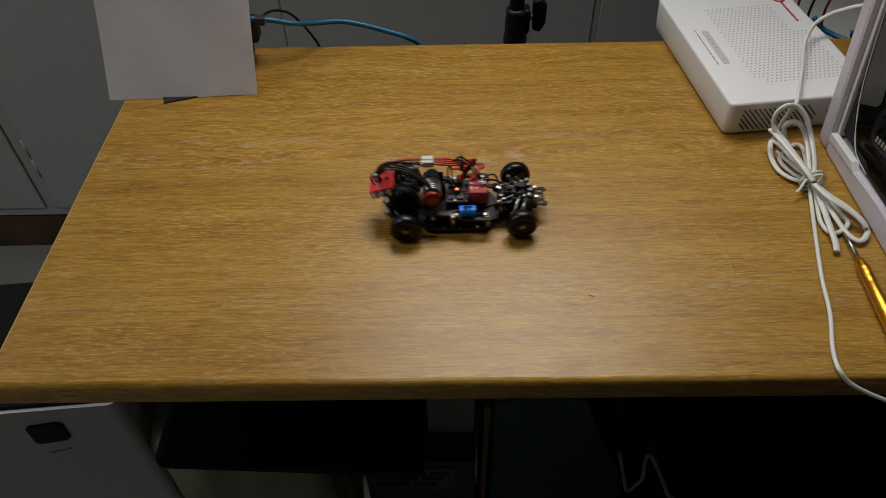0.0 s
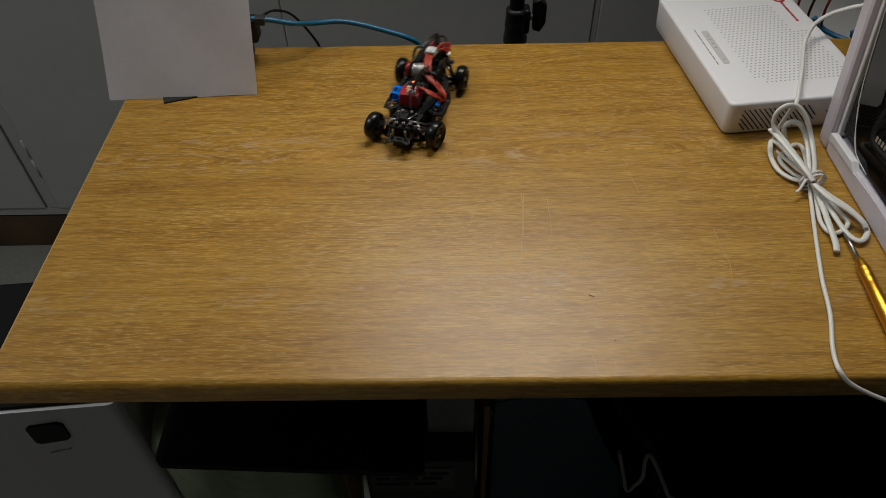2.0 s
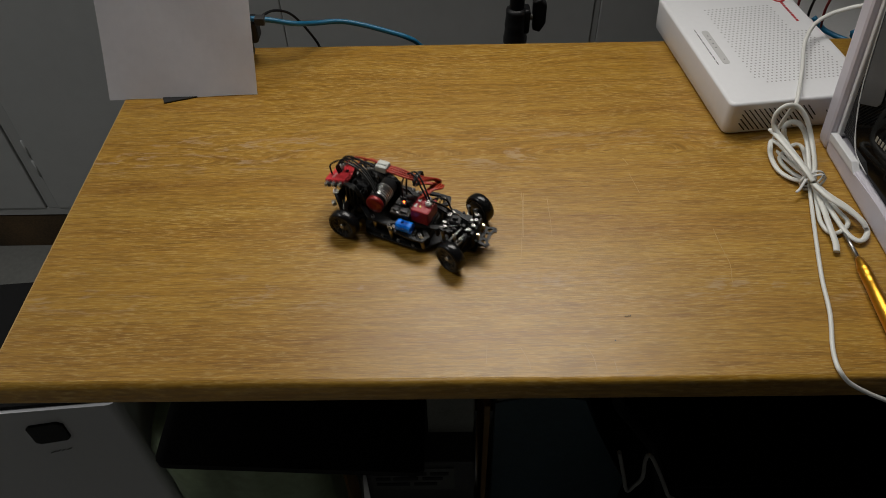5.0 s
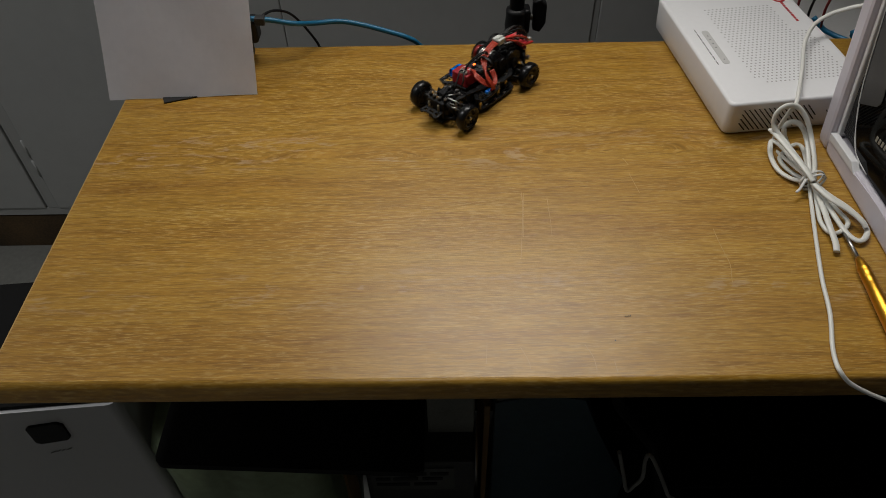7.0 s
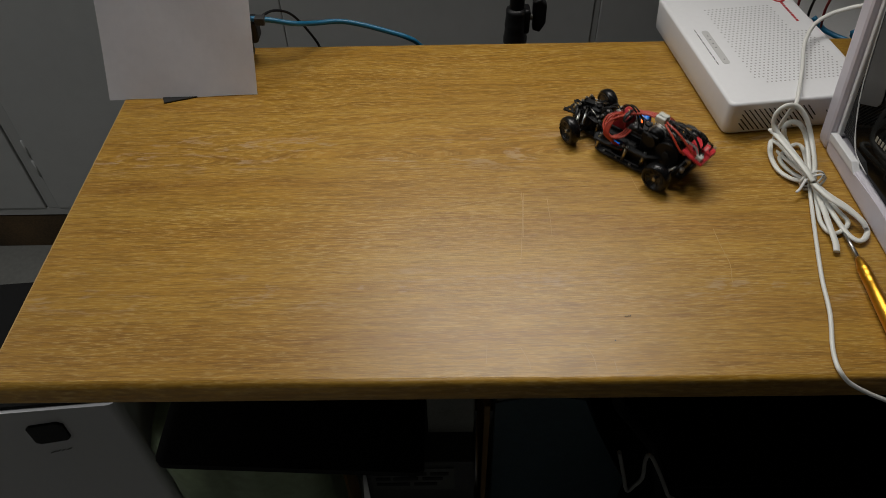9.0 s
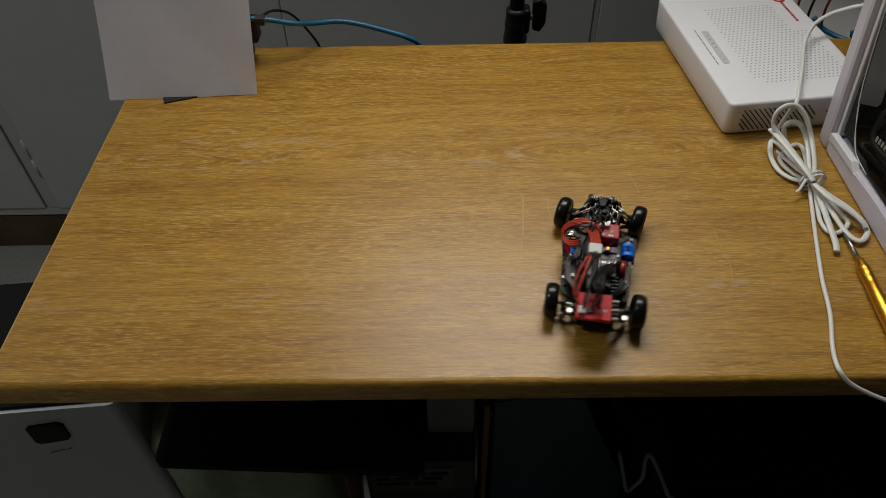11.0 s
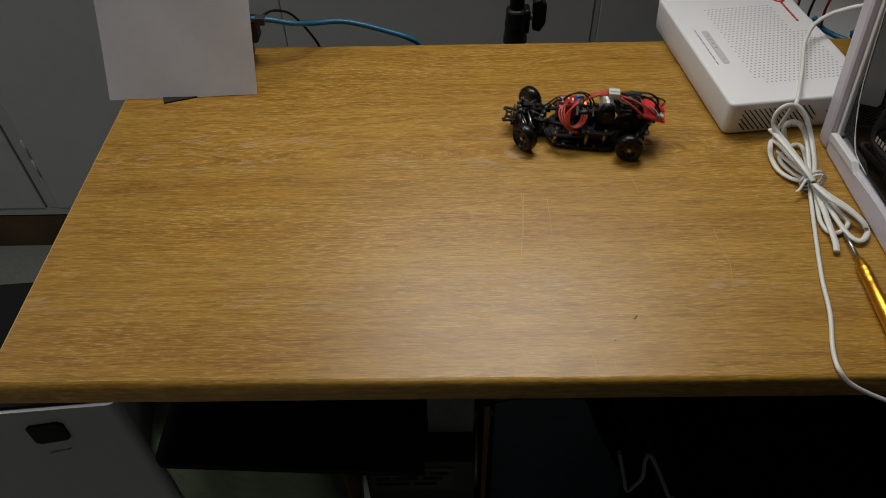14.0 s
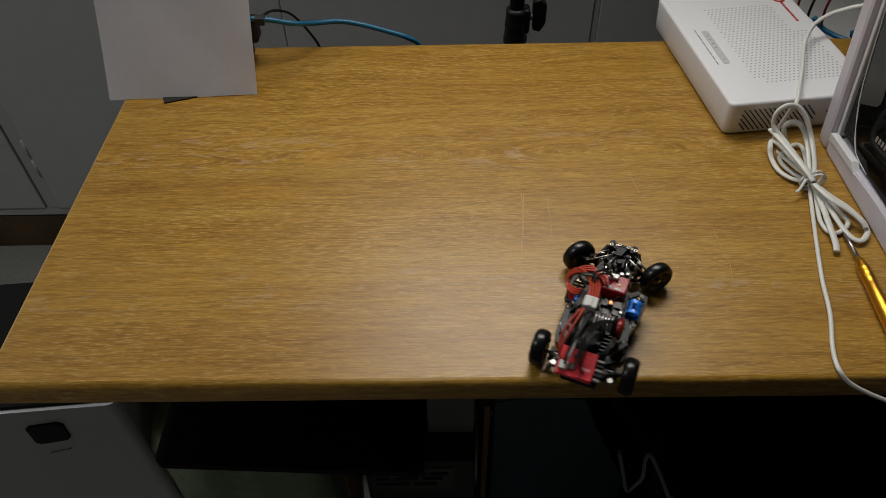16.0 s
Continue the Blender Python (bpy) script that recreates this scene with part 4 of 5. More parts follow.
    for s in (1, -1):
        add("bell_crank", prism(B(), [mm(29, 12 * s), mm(34, 14 * s), mm(45, 11 * s), mm(44, 8.5 * s), mm(35, 9 * s)], 2, 0.0205, 0.0217), M_CARBON)
        add("steering_rod", mrod(B(), (36, 9 * s, 24), (50, 3 * s, 27), 0.6), M_STEEL, "slim steel rod")
    add("servo_tab", mbox(B(), (47, -3, 25), (51, 3, 27.5), 0.5), M_CARBON)
    for x, y in ((34, -5), (34, 4), (52, -6), (52, 6)):
        add("plate_screw", mrod(B(), (x, y, 24), (x, y, 25.6), 1.5), M_STEEL)
    add("servo_horn", prism(B(), [mm(45, -1.5), mm(53, -4), mm(54, 4), mm(45, 2)], 2, 0.0292, 0.0306), M_CARBON)
    for y in (-9.3, -3.4, 3.4, 9.6):
        x = 58.5 - 0.25 * abs(y)
        add("tower_post", mrod(B(), (x, y, 26), (x, y, 28.6), 2.0), M_NYLON)
        add("tower_screw", mrod(B(), (x, y, 28.6), (x, y, 30.2), 1.5), M_STEEL, "bright screw head")
        add("screw_socket", mrod(B(), (x, y, 30.2), (x, y, 30.4), 0.8, n=6), M_MATT)
    bp = B()
    for q in ([(61, -9), (68, -10.5), (74, -11.5)], [(61, 9), (68, 10.5), (74, 11.5)], [(74, -12), (71.5, -4), (71.5, 4), (74, 12)], [(65, -10), (65, 10)], [(65, -4), (72, -4.5)], [(65, 4), (72, 4.5)], [(73.5, -11.5), (75.5, -8)], [(73.5, 11.5), (75.5, 8)]):
        strip(bp, [mm(min(p[0], 65) + 0.75 * max(0, p[0] - 65), p[1] * 0.92) for p in q], 0.0022, 0.0150, 0.0166)
    add("front_bumper", bp, M_CARBON, "cut-out carbon front bumper")
    add("bumper_mount", mbox(B(), (58, -5, 6), (65.5, 5, 14.5), 0.8), M_NYLON)
    for s in (1, -1):
        arm = B()
        for a, b in (((42, 8 * s, 8), (48, 25 * s, 8)), ((58, 8 * s, 8), (50, 25 * s, 8)), ((47, 16 * s, 8), (53, 16 * s, 8))):
            mrod(arm, a, b, 1.6)
        add("lower_arm", arm, M_NYLON)
        add("upper_link", mrod(B(), (55, 9 * s, 22), (49, 24 * s, 17.5), 0.9), M_STEEL, "slim steel link")
        add("tie_rod", mrod(B(), (50, 4 * s, 27), (42, 25 * s, 19), 0.8), M_STEEL, "slim steel tie rod")
        for q in ((50, 5 * s, 26.7), (42.4, 24 * s, 19.4), (55, 9 * s, 22), (49, 24 * s, 17.5)):
            add("ball_end", mrod(B(), (q[0], q[1], q[2] - 1.7), (q[0], q[1], q[2] + 1.7), 2.0, 1.7), M_NYLON)
        add("knuckle", mbox(B(), (45.5, 23.5 * s - 2.2, 6), (52.5, 23.5 * s + 2.2, 18), 0.8), M_NYLON)
        add("kingpin", mrod(B(), (49, 24 * s, 5), (49, 24 * s, 20), 1.1), M_NYLON)
        add("shock", mrod(B(), (57, 12 * s, 26), (50.5, 19 * s, 9), 1.9), M_NYLON)
        add("axle", mrod(B(), (49, 22 * s, 13.6), (49, 29.5 * s, 13.6), 1.2), M_STEEL)
    # red control box with its plugs and light
    rb = add("control_box", mbox(B(), (7, -12.5, 22), (23, 7, 35.5), 1.0, 2), M_REDBOX, "red anodised gyro control box")
    add("print_bar", mbox(B(), (8.5, -1, 35.5), (11.2, 4, 35.7), 0), M_CONN, "", rb)
    add("print_bar", mbox(B(), (8.5, -8, 35.5), (10.2, -4, 35.7), 0), M_CONN, "", rb)
    add("plug", mbox(B(), (17, -4.5, 35.6), (21.5, 3.5, 38.6), 0.5), M_CONN, "white lead plug", rb)
    for y in (-3, -0.5, 2):
        add("pin", mbox(B(), (16.2, y - 0.5, 38.6), (20.0, y + 0.5, 39.4), 0), M_STEEL, "", rb)
    add("indicator_light", mrod(B(), (13.5, -6.6, 35.4), (13.5, -6.6, 36.2), 0.8), M_LED_YEL, "small yellow light", rb)
    add("box_mount", mbox(B(), (6, -12, 17.2), (24, 7, 21.9), 0.5), M_NYLON)
    # motor, speed controller
    mo = add("motor", rod(B(), mm(-24, -14, 33), mm(-24, 11, 33), 0.0072, n=28), M_BLACK, "finned silver motor with a red end cap")
    for k in range(6):
        add("fin", rod(B(), mm(-24, -10.4 + k * 2.3, 33), mm(-24, -9.1 + k * 2.3, 33), 0.0079, n=24), M_CAN, "", mo)
    add("end_cap", lathe(B(), [(0.003, -0.0002), (0.0070, 0.0002), (0.0078, 0.0010), (0.0078, 0.0040), (0.0074, 0.0045)], 28, Matrix.Translation(mm(-24, -18.4, 33)) @ pose(0, 0, 0, -90)), M_REDCAP, "red end cap", mo)
    add("motor_mount", mbox(B(), (-33, 10, 5.8), (-14, 14, 38), 1.0), M_NYLON)
    es = add("speed_controller", mbox(B(), (-12, -14, 24.5), (5.5, 8, 27.5), 0.3), M_BOARDGREEN, "bare circuit board with chips")
    add("board_tray", mbox(B(), (-13, -14, 17.2), (6, 9, 24.4), 0.5), M_NYLON)
    for x0, y0, x1, y1, z in ((-10, -12, -5, -7, 29.5), (-4, -3, 1, 2, 30), (-11, -5, -6, 0, 29), (-3, -12, 3, -7, 29.5), (-10, 2, -4, 7, 31)):
        add("chip", mbox(B(), (x0, y0, 27.5), (x1, y1, z), 0.2), M_CHIP, "", es)
    for x, y in ((-8, -2), (-1, 5), (3, 0), (-5, -13), (3.5, -4)):
        add("solder_pad", mbox(B(), (x - 1, y - 0.8, 27.5), (x + 1, y + 0.8, 28.6), 0.2), M_STEEL, "", es)
    add("capacitor", mrod(B(), (-9, 6, 30), (3, 6, 30), 2.6, n=16), M_CHIP, "", es)
    add("indicator_light", mrod(B(), (-2.7, -4.4, 32.8), (-2.7, -4.4, 34.0), 0.8), M_LED_RED, "glowing red light", es)
    add("chip", mbox(B(), (-4.6, -6.4, 27.5), (-0.8, -2.4, 32.7), 0.2), M_CHIP, "", es)
    # blue wrapped block on the side
    bl = add("blue_block", mbox(B(), (-1.5, -26, 18.5), (11.5, -16.5, 27.0), 3.6, 4), M_BLUE, "glossy blue shrink-wrapped capacitor")
    for x in (1.2, 4.6, 8.0):
        add("wrap_rib", mbox(B(), (x, -26.3, 18.2), (x + 1.4, -16.2, 27.4), 3.6, 3), M_BLUE, "", bl)
    add("blue_block", mbox(B(), (0, 18.6, 13.5), (9, 24, 18.0), 1.4, 2), M_BLUE, "glossy blue shrink-wrapped capacitor")
    # forked end bracket of the side rail beside the block
    for s in (1, -1):
        for x in (14, 17.5):
            add("bracket_finger", mbox(B(), (x, 23 * s - 4, 18.4), (x + 1.6, 23 * s + 5, 20.4), 0.5), M_CARBON)
        add("bracket_screw", mrod(B(), (-4, 23 * s, 18.4), (-4, 23 * s, 21), 1.5), M_STEEL)
    # gearbox and rear end
    gb = add("gearbox", mbox(B(), (-60, -9, 5.8), (-38, 9, 30), 1.6, 2), M_NYLON)
    add("gear_cover", mbox(B(), (-50, -7, 30), (-34, 12, 40), 2.6, 2), M_NYLON, "ribbed black gear cover")
    add("spur_gear", mrod(B(), (-42, 12, 27), (-42, 16, 27), 11.5, n=36), M_NYLON, "large black spur gear")
    add("pinion", mrod(B(), (-24, 14, 32), (-24, 17, 32), 6.2, n=20), M_NYLON)
    add("gear_hub", mrod(B(), (-42, 16, 27), (-42, 17.6, 27), 3.4), M_MATT)
    for k in range(6):
        add("rib", mbox(B(), (-52 + 3 * k, -13, 22), (-50.6 + 3 * k, -7.2, 38), 0.3), M_NYLON)
    for x, y, z in ((-36, -9, 39), (-47, 4, 41), (-36, 6, 41), (-47, -5, 41), (-30, -2, 41)):
        add("cover_screw", mrod(B(), (x, y, z - 3), (x, y, z + 1.2), 1.6), M_NYLON)
    add("rear_tower", mbox(B(), (-61, -16, 18), (-57, 16, 31), 0.8), M_CARBON)
    add("rear_brace", mbox(B(), (-64, -13, 6), (-56, 13, 11), 0.8), M_NYLON)
    for s in (1, -1):
        arm = B()
        for a, b in (((-57, 8 * s, 8), (-51, 25 * s, 8)), ((-40, 9 * s, 8), (-47, 25 * s, 8)), ((-53, 16 * s, 8), (-44, 16 * s, 8))):
            mrod(arm, a, b, 1.6)
        add("lower_arm", arm, M_NYLON)
        add("hub_carrier", mbox(B(), (-53, 23.5 * s - 2, 5), (-45, 23.5 * s + 2, 18.5), 0.8), M_NYLON)
        add("upper_link", mrod(B(), (-56, 10 * s, 22), (-51, 24 * s, 17.5), 0.9), M_STEEL)
        add("shock", mrod(B(), (-60, 14 * s, 30), (-55, 21 * s, 9), 2.3), M_NYLON)
        add("shock_cap", mrod(B(), (-61.2, 13.4 * s, 29), (-60, 14.4 * s, 33), 2.5), M_STEEL, "bright shock cap")
        add("ball_end", mrod(B(), (-60, 20 * s, 21), (-60, 20 * s, 25), 2.1), M_STEEL)
        add("drive_shaft", mrod(B(), (-49, 8 * s, 12.5), (-49, 29.5 * s, 13.6), 1.3), M_STEEL)
    # receiver board behind
    rc = add("receiver", mbox(B(), (-74.5, -9, 33.2), (-53.5, 16, 36.0), 0.6), M_PCB, "red receiver board with printed marks")
    rc.matrix_basis = pose(-0.061, 0, 0.0375) @ pose(0, 0, 0, 0, -14, 0) @ pose(0.061, 0, -0.0345)
    add("step", mbox(B(), (-74.1, -8.6, 36.0), (-53.9, 2.0, 37.6), 0.4), M_PCB, "", rc)
    add("print_bar", mbox(B(), (-68, -6, 37.6), (-65.8, 0.6, 37.8), 0), surface("pale_red_print", (0.62, 0.25, 0.24), 0.5), "", rc)
    add("chip", mbox(B(), (-69.5, 4, 36.0), (-64.5, 8, 37.6), 0.2), M_BOARDGREEN, "", rc)
    add("button", mbox(B(), (-60.5, 4.6, 36.0), (-58, 7, 37.6), 0.2), M_CHIP, "", rc)
    for k in range(5):
        x = -71 + 3.4 * k
        add("terminal", mbox(B(), (x - 1.0, -14.0, 33.5), (x + 1.0, -9.1, 36.6), 0.3), M_STEEL if k % 2 == 0 else M_BLACK, "", rc)
    add("plug", mbox(B(), (-71.5, 9.2, 36.0), (-65.5, 14.5, 39.5), 0.4), M_CONN, "white lead plug", rc)
    add("receiver_stay", mbox(B(), (-66, -6, 28), (-58, 12, 33.1), 0.6), M_NYLON)
    # wiring
    wc = add("lead_connector", mbox(B(), (-32, 2.4, 51.6), (-22.0, 12.0, 57.4), 0.8, 2), M_CONN, "white plastic lead connector")
    add("latch", mbox(B(), (-31.5, 5.8, 57.8), (-23, 8.8, 58.3), 0.2), M_CONN, "", wc)
    add("slot", mbox(B(), (-21.6, 4.5, 53.4), (-21.3, 10.5, 55.8), 0), M_MATT, "", wc)
    for k in range(4):
        o = (k - 1.5) * 2.1
        add("red_wire", mtube([(-22, 7 + o, 54.5), (-12, 8 + o, 52.5 + 0.4 * k), (-2, 10 + o, 50), (6, 15 + o * 0.8, 46), (13 + o * 0.5, 24 + 0.6 * k, 40), (12 + o * 0.6, 31 + 0.4 * k, 31), (5 + o * 0.5, 28, 22), (0 + o * 0.6, 22, 15)], 1.9), M_REDWIRE, "red silicone wire")
        add("wire_sleeve", mtube([(5 + o * 0.5, 27.4, 22), (2 + o * 0.6, 24, 17.6), (-1 + o * 0.7, 21, 12.5)], 2.4), M_REDSLEEVE)
    for k in range(3):
        o = (k - 1) * 2.2
        add("red_wire", mtube([(9, 4 + o, 36), (15, 9 + o, 40), (19 + o, 17, 39), (17 + o, 27, 34), (8 + o, 30.5, 29), (0 + o, 25, 31), (-3 + o, 18, 36)], 1.85), M_REDWIRE)
    add("red_wire", mtube([(-33, 10, 54.5), (-46, 13, 52), (-57, 16, 47), (-63, 16.5, 42), (-66, 13.5, 38.6)], 1.9), M_REDWIRE)
    add("red_wire", mtube([(-33, 12, 53.5), (-44, 17, 49), (-52, 19, 42), (-57, 18, 38)], 1.9), M_REDWIRE)
    for k in range(3):
        o = (k - 1) * 1.9
        add("black_wire", mtube([(-64, 2 + o, 38), (-66, 2 + o, 46), (-58, 2 + o, 53 + k), (-44, 0 + o, 52 + 0.6 * k), (-32, -5 + o, 46), (-25, -10 + o, 40.5)], 1.55), M_BLACKWIRE)
        add("black_wire", mtube([(-56, -8 + o, 37), (-50, -13 + o * 0.6, 43), (-42, -15 + o * 0.6, 42 + k), (-35, -15, 33 + o), (-34, -12, 24)], 1.55), M_BLACKWIRE)
    add("black_wire", mtube([(-33, 4.5, 54), (-45, 6, 55), (-58, 9, 53), (-66, 11, 46), (-68, 11, 39)], 2.0), M_BLACKWIRE)
    add("black_wire", mtube([(-8, 3, 31), (-10, 8, 43), (-4, 10, 53), (4, 7, 53), (12, 2, 46), (17.5, 0, 38.8)], 1.55), M_BLACKWIRE)
    add("black_wire", mtube([(-5, 5, 30), (-7, 11, 45), (0, 12, 54.5), (8, 8, 52), (15, 3, 45), (18.5, 1.5, 38.8)], 1.55), M_BLACKWIRE)
    for k in range(5):
        o = (k - 2) * 2.4
        add("black_wire", mtube([(-55, 8 + o, 34), (-50, 9 + o, 44 + k % 2 * 3), (-42, 6 + o, 45), (-36, 2 + o, 43 - k), (-32, 1 + o, 36)], 1.5), M_BLACKWIRE)
    add("black_wire", mtube([(-70, -2, 38), (-72, 0, 46), (-62, 4, 52), (-50, 8, 53), (-34, 6, 55)], 1.55), M_BLACKWIRE)
    add("cable_tie", tube(B(), [mm(2.0, 14 + 8 * math.cos(a), 46 + 5.0 * math.sin(a)) for a in [2 * math.pi * k / 10 for k in range(10)]], 0.0034, 0.0010, 8, 3, True), M_BLACK, "black cable tie")
    add("grey_wire", mtube([(-67, 11, 39), (-60, 9, 44), (-48, 9, 45), (-36, 9, 47), (-30, 8, 52)], 2.2, 1.4), M_GREYWIRE)
    add("black_wire", mtube([(20, 0, 38.8), (24, -1, 40), (30, 2, 36), (37, 4, 30)], 1.6), M_BLACKWIRE)
    add("black_wire", mtube([(20, 2, 38.8), (25, 5, 40), (30, 9, 36), (34, 9, 27)], 1.6), M_BLACKWIRE)
    add("pale_wire", mtube([(3, -5, 29), (6, -9, 32), (5, -14, 30), (-2, -15, 27.6)], 1.0), M_SPOKE)
    wheels = [build_wheel(car, WB / 2, TRACK_F / 2), build_wheel(car, WB / 2, -TRACK_F / 2), build_wheel(car, -WB / 2, TRACK_R / 2), build_wheel(car, -WB / 2, -TRACK_R / 2)]
    return car, wheels


CAR, WHEELS = build_car()


# ---------------------------------------------------------------- specks on the desktop
def build_specks():
    sc = thing("scrap", "tiny dark curled scrap lying on the desk", "scrap", (0.1126, 0.0751, 0.7500))
    part("curl", tube(B(), [(-0.0013, 0.0012, 0.0004), (-0.001, -0.0004, 0.0004), (0.0002, -0.0008, 0.0007), (0.0011, -0.0002, 0.0005)], 0.0004, None, 6, 3), M_SCRAP, sc)
    part("crumb", rod(B(), (0.0018, -0.0014, 0.0), (0.0018, -0.0014, 0.0008), 0.0005, n=6), M_SCRAP, sc)
    sp = thing("speck", "tiny dark speck of dirt on the desk", "speck", (0.1245, 0.0310, 0.7500))
    part("grain", rod(B(), (0, 0, 0), (0, 0, 0.0005), 0.0006, n=7), M_SCRAP, sp)
    return sc


SCRAP = build_specks()

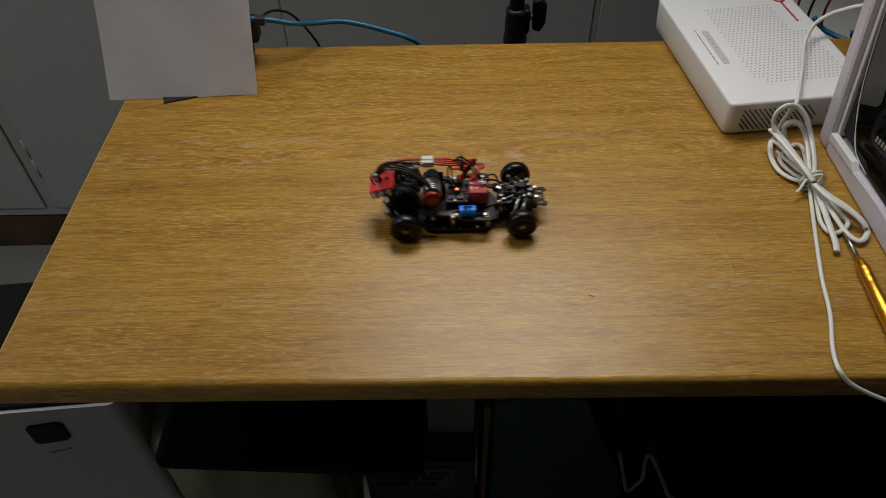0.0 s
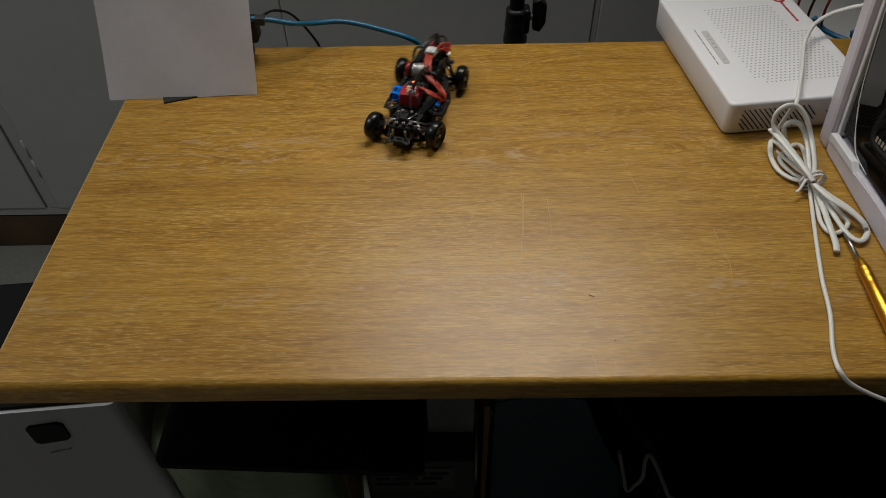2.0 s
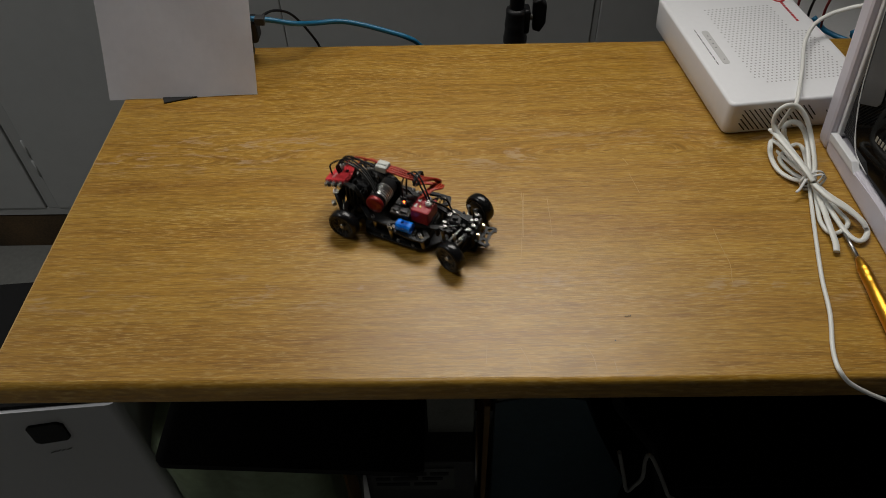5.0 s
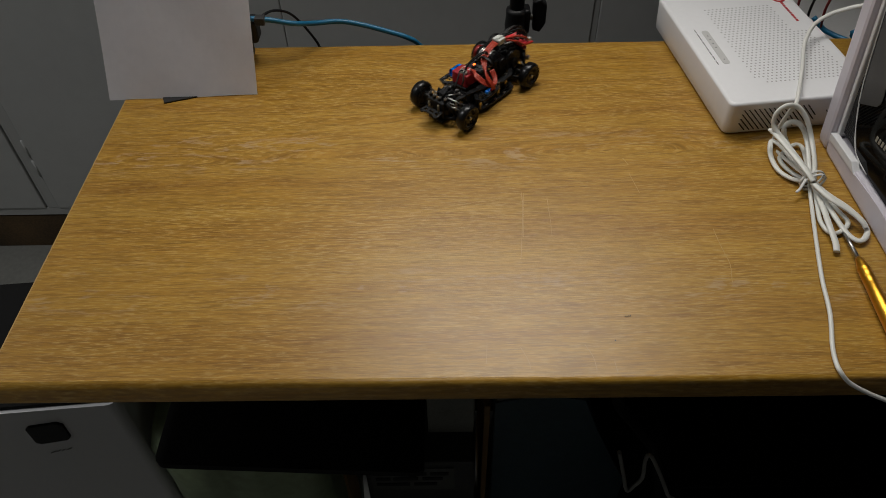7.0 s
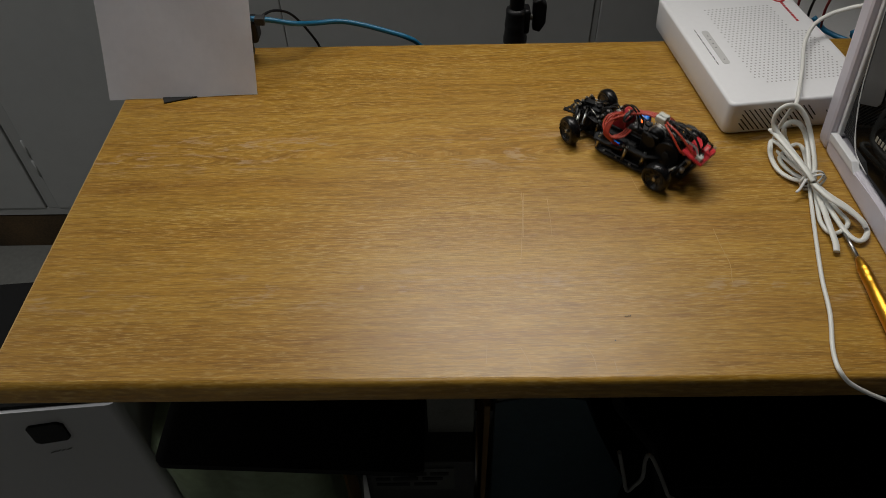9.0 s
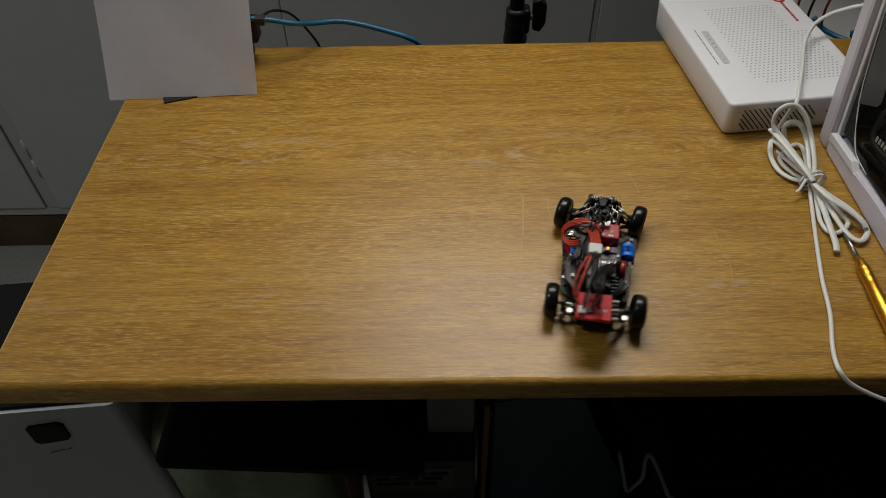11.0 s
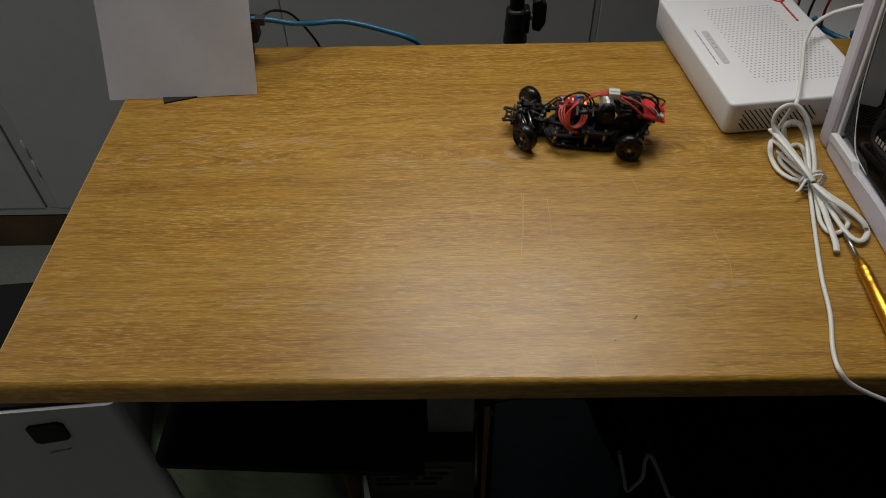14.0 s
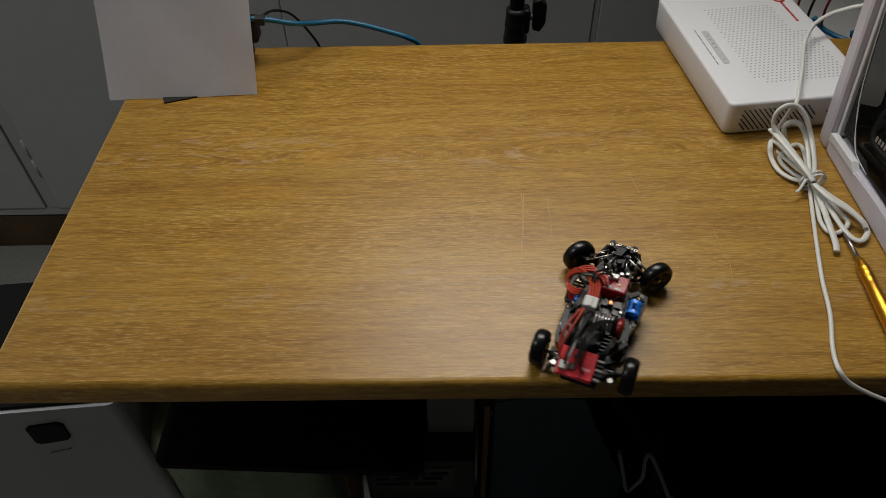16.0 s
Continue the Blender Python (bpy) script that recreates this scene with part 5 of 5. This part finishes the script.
# ---------------------------------------------------------------- what moves
# seconds, place on the desktop, heading in degrees
DRIVE = [
    (0.0, 0.0126, 0.1727, 1.1), (0.1, 0.0537, 0.1680, 18.5), (0.2, 0.0939, 0.1714, 35.4), (0.3, 0.1321, 0.1774, 52.5),
    (0.4, 0.1644, 0.1861, 68.6), (0.5, 0.1867, 0.1949, 81.3), (0.6, 0.1960, 0.2001, 86.3), (0.7, 0.1979, 0.2036, 88.5),
    (0.8, 0.1968, 0.2102, 92.0), (0.9, 0.1933, 0.2202, 97.1), (1.0, 0.1876, 0.2338, 104.6), (1.1, 0.1786, 0.2514, 116.1),
    (1.2, 0.1649, 0.2739, 130.3), (1.3, 0.1450, 0.3010, 145.8), (1.4, 0.1201, 0.3266, 162.0), (1.5, 0.0942, 0.3451, 177.8),
    (1.6, 0.0734, 0.3536, 192.3), (1.7, 0.0534, 0.3554, 206.4), (1.8, 0.0287, 0.3501, 221.3), (1.9, 0.0011, 0.3381, 237.1),
    (2.0, -0.0277, 0.3205, 254.9), (2.1, -0.0563, 0.2975, 276.2), (2.2, -0.0778, 0.2713, 297.4), (2.3, -0.0892, 0.2486, 314.5),
    (2.4, -0.0935, 0.2288, 329.7), (2.5, -0.0919, 0.2094, 344.0), (2.6, -0.0828, 0.1877, 358.6), (2.7, -0.0652, 0.1655, 373.4),
    (2.8, -0.0385, 0.1452, 388.1), (2.9, -0.0061, 0.1301, 402.7), (3.0, 0.0278, 0.1222, 416.9), (3.1, 0.0593, 0.1215, 430.9),
    (3.2, 0.0884, 0.1283, 444.6), (3.3, 0.1147, 0.1423, 458.0), (3.4, 0.1364, 0.1625, 472.0), (3.5, 0.1521, 0.1875, 487.1),
    (3.6, 0.1593, 0.2159, 504.3), (3.7, 0.1584, 0.2448, 521.8), (3.8, 0.1513, 0.2727, 538.5), (3.9, 0.1375, 0.2979, 554.7),
    (4.0, 0.1170, 0.3183, 570.2), (4.1, 0.0906, 0.3315, 584.3), (4.2, 0.0614, 0.3356, 597.7), (4.3, 0.0326, 0.3305, 610.8),
    (4.4, 0.0065, 0.3171, 623.4), (4.5, -0.0150, 0.2970, 635.7), (4.6, -0.0309, 0.2718, 647.6), (4.7, -0.0406, 0.2434, 659.4),
    (4.8, -0.0435, 0.2134, 671.2), (4.9, -0.0399, 0.1834, 683.0), (5.0, -0.0298, 0.1550, 695.2), (5.1, -0.0139, 0.1294, 707.7),
    (5.2, 0.0073, 0.1083, 720.8), (5.3, 0.0326, 0.0927, 734.5), (5.4, 0.0608, 0.0839, 748.9), (5.5, 0.0903, 0.0825, 763.8),
    (5.6, 0.1190, 0.0887, 779.2), (5.7, 0.1452, 0.1026, 794.8), (5.8, 0.1669, 0.1234, 810.7), (5.9, 0.1826, 0.1498, 826.3),
    (6.0, 0.1912, 0.1803, 841.5), (6.1, 0.1922, 0.2132, 855.7), (6.2, 0.1855, 0.2473, 868.7), (6.3, 0.1718, 0.2814, 879.8),
    (6.4, 0.1520, 0.3153, 888.9), (6.5, 0.1295, 0.3437, 897.8), (6.6, 0.1092, 0.3616, 908.0), (6.7, 0.0906, 0.3699, 918.4),
    (6.8, 0.0723, 0.3691, 927.9), (6.9, 0.0529, 0.3617, 937.3), (7.0, 0.0304, 0.3491, 948.0), (7.1, 0.0032, 0.3307, 961.8),
    (7.2, -0.0255, 0.3063, 976.8), (7.3, -0.0532, 0.2767, 991.6), (7.4, -0.0753, 0.2431, 1007.4), (7.5, -0.0877, 0.2081, 1024.4),
    (7.6, -0.0884, 0.1762, 1041.3), (7.7, -0.0806, 0.1490, 1057.0), (7.8, -0.0681, 0.1273, 1071.0), (7.9, -0.0540, 0.1098, 1082.8),
    (8.0, -0.0383, 0.0981, 1093.8), (8.1, -0.0209, 0.0936, 1104.0), (8.2, 0.0004, 0.0937, 1114.7), (8.3, 0.0284, 0.0975, 1127.2),
    (8.4, 0.0597, 0.1065, 1140.1), (8.5, 0.0912, 0.1204, 1152.0), (8.6, 0.1207, 0.1376, 1162.0), (8.7, 0.1462, 0.1595, 1172.9),
    (8.8, 0.1639, 0.1880, 1186.3), (8.9, 0.1734, 0.2212, 1200.8), (9.0, 0.1752, 0.2569, 1215.3), (9.1, 0.1706, 0.2938, 1229.4),
    (9.2, 0.1573, 0.3278, 1244.3), (9.3, 0.1340, 0.3540, 1260.0), (9.4, 0.1040, 0.3700, 1276.1), (9.5, 0.0705, 0.3749, 1292.0),
    (9.6, 0.0374, 0.3690, 1307.5), (9.7, 0.0074, 0.3536, 1322.5), (9.8, -0.0176, 0.3306, 1336.9), (9.9, -0.0359, 0.3020, 1350.7),
    (10.0, -0.0473, 0.2702, 1364.4), (10.1, -0.0515, 0.2370, 1377.7), (10.2, -0.0488, 0.2042, 1391.1), (10.3, -0.0396, 0.1732, 1404.8),
    (10.4, -0.0247, 0.1457, 1419.0), (10.5, -0.0049, 0.1227, 1433.9), (10.6, 0.0185, 0.1052, 1449.4), (10.7, 0.0443, 0.0942, 1465.8),
    (10.8, 0.0708, 0.0900, 1482.8), (10.9, 0.0966, 0.0925, 1500.6), (11.0, 0.1198, 0.1014, 1518.6), (11.1, 0.1395, 0.1160, 1536.7),
    (11.2, 0.1545, 0.1349, 1554.3), (11.3, 0.1644, 0.1571, 1571.2), (11.4, 0.1692, 0.1818, 1586.6), (11.5, 0.1676, 0.2075, 1601.6),
    (11.6, 0.1576, 0.2321, 1617.3), (11.7, 0.1401, 0.2539, 1632.9), (11.8, 0.1166, 0.2719, 1648.4), (11.9, 0.0883, 0.2843, 1663.4),
    (12.0, 0.0568, 0.2894, 1677.6), (12.1, 0.0232, 0.2865, 1690.2), (12.2, -0.0094, 0.2758, 1704.1), (12.3, -0.0369, 0.2571, 1722.0),
    (12.4, -0.0568, 0.2317, 1742.1), (12.5, -0.0685, 0.2018, 1762.8), (12.6, -0.0728, 0.1702, 1782.7), (12.7, -0.0697, 0.1414, 1800.2),
    (12.8, -0.0622, 0.1203, 1813.1), (12.9, -0.0517, 0.1055, 1823.8), (13.0, -0.0375, 0.0964, 1834.4), (13.1, -0.0179, 0.0930, 1846.9),
    (13.2, 0.0057, 0.0950, 1860.8), (13.3, 0.0317, 0.1023, 1875.9), (13.4, 0.0580, 0.1156, 1891.6), (13.5, 0.0818, 0.1347, 1907.3),
    (13.6, 0.1017, 0.1583, 1922.1), (13.7, 0.1173, 0.1857, 1935.7), (13.8, 0.1278, 0.2164, 1947.6), (13.9, 0.1319, 0.2488, 1959.0),
    (14.0, 0.1279, 0.2816, 1970.1), (14.1, 0.1148, 0.3130, 1981.1), (14.2, 0.0943, 0.3403, 1992.3), (14.3, 0.0681, 0.3605, 2004.2),
    (14.4, 0.0402, 0.3723, 2016.3), (14.5, 0.0146, 0.3754, 2028.4), (14.6, -0.0046, 0.3708, 2040.1), (14.7, -0.0216, 0.3593, 2052.4),
    (14.8, -0.0403, 0.3394, 2065.8), (14.9, -0.0570, 0.3125, 2080.0), (15.0, -0.0692, 0.2814, 2094.3), (15.1, -0.0754, 0.2491, 2108.2),
    (15.2, -0.0749, 0.2158, 2121.9), (15.3, -0.0671, 0.1823, 2136.0), (15.4, -0.0511, 0.1496, 2150.6), (15.5, -0.0258, 0.1196, 2165.5),
    (15.6, 0.0090, 0.0941, 2180.1), (15.7, 0.0448, 0.0758, 2193.5), (15.8, 0.0723, 0.0636, 2205.0), (15.9, 0.0945, 0.0546, 2216.0),
    (16.0, 0.1145, 0.0483, 2226.6),
]


def motions():
    walk(CAR, [(t, pose(x, y, DESK_Z, 0, 0, a)) for t, x, y, a in DRIVE])
    # wheels: the front pair castors along the slide, all four roll
    ts = np.array([r[0] for r in DRIVE])
    xs, ys, hs = (np.array([r[k] for r in DRIVE]) for k in (1, 2, 3))
    fine = np.arange(0, 16.0001, 1 / 15)
    vx, vy, w = np.gradient(xs, ts), np.gradient(ys, ts), np.radians(np.gradient(hs, ts))
    h = np.radians(hs)
    u, v = np.cos(h) * vx + np.sin(h) * vy, -np.sin(h) * vx + np.cos(h) * vy
    steer = np.clip(np.degrees(np.arctan2(v + w * WB / 2, np.maximum(u, 0.05))), -42, 22)
    steer = np.convolve(np.pad(steer, 2, mode="edge"), np.ones(5) / 5, mode="valid")
    steer_f = np.interp(fine, ts, steer)
    roll_f = np.interp(fine, ts, np.cumsum(np.hypot(u, v + w * WB / 2)) * 0.1 / WHEEL_R)
    roll_r = np.interp(fine, ts, np.cumsum(np.abs(u) + 0.02) * 0.1 / WHEEL_R * 1.2)
    for wheel, (x, y), front in zip(WHEELS, ((WB / 2, TRACK_F / 2), (WB / 2, -TRACK_F / 2), (-WB / 2, TRACK_R / 2), (-WB / 2, -TRACK_R / 2)), (1, 1, 0, 0)):
        rows = []
        for t, s, rf, rr in zip(fine, steer_f, roll_f, roll_r):
            turn = Matrix.Rotation(radians(s) if front else 0.0, 4, "Z") @ Matrix.Rotation(rf if front else rr, 4, "Y")
            rows.append((t, Matrix.Translation((x, y, WHEEL_R)) @ turn))
        walk(wheel, rows)
    a, b, c = (0.1126, 0.0751, 0.7500), (0.1374, 0.0538, 0.7500), (0.1428, 0.0520, 0.7500)
    walk(SCRAP, [(0.0, pose(*a)), (3.0, pose(*a)), (3.2, pose(*b, 0, 0, 40)), (9.3, pose(*b, 0, 0, 40)), (10.9, pose(*b, 0, 0, 40)), (11.2, pose(*c, 0, 0, 75)), (16.0, pose(*c, 0, 0, 75))])


motions()
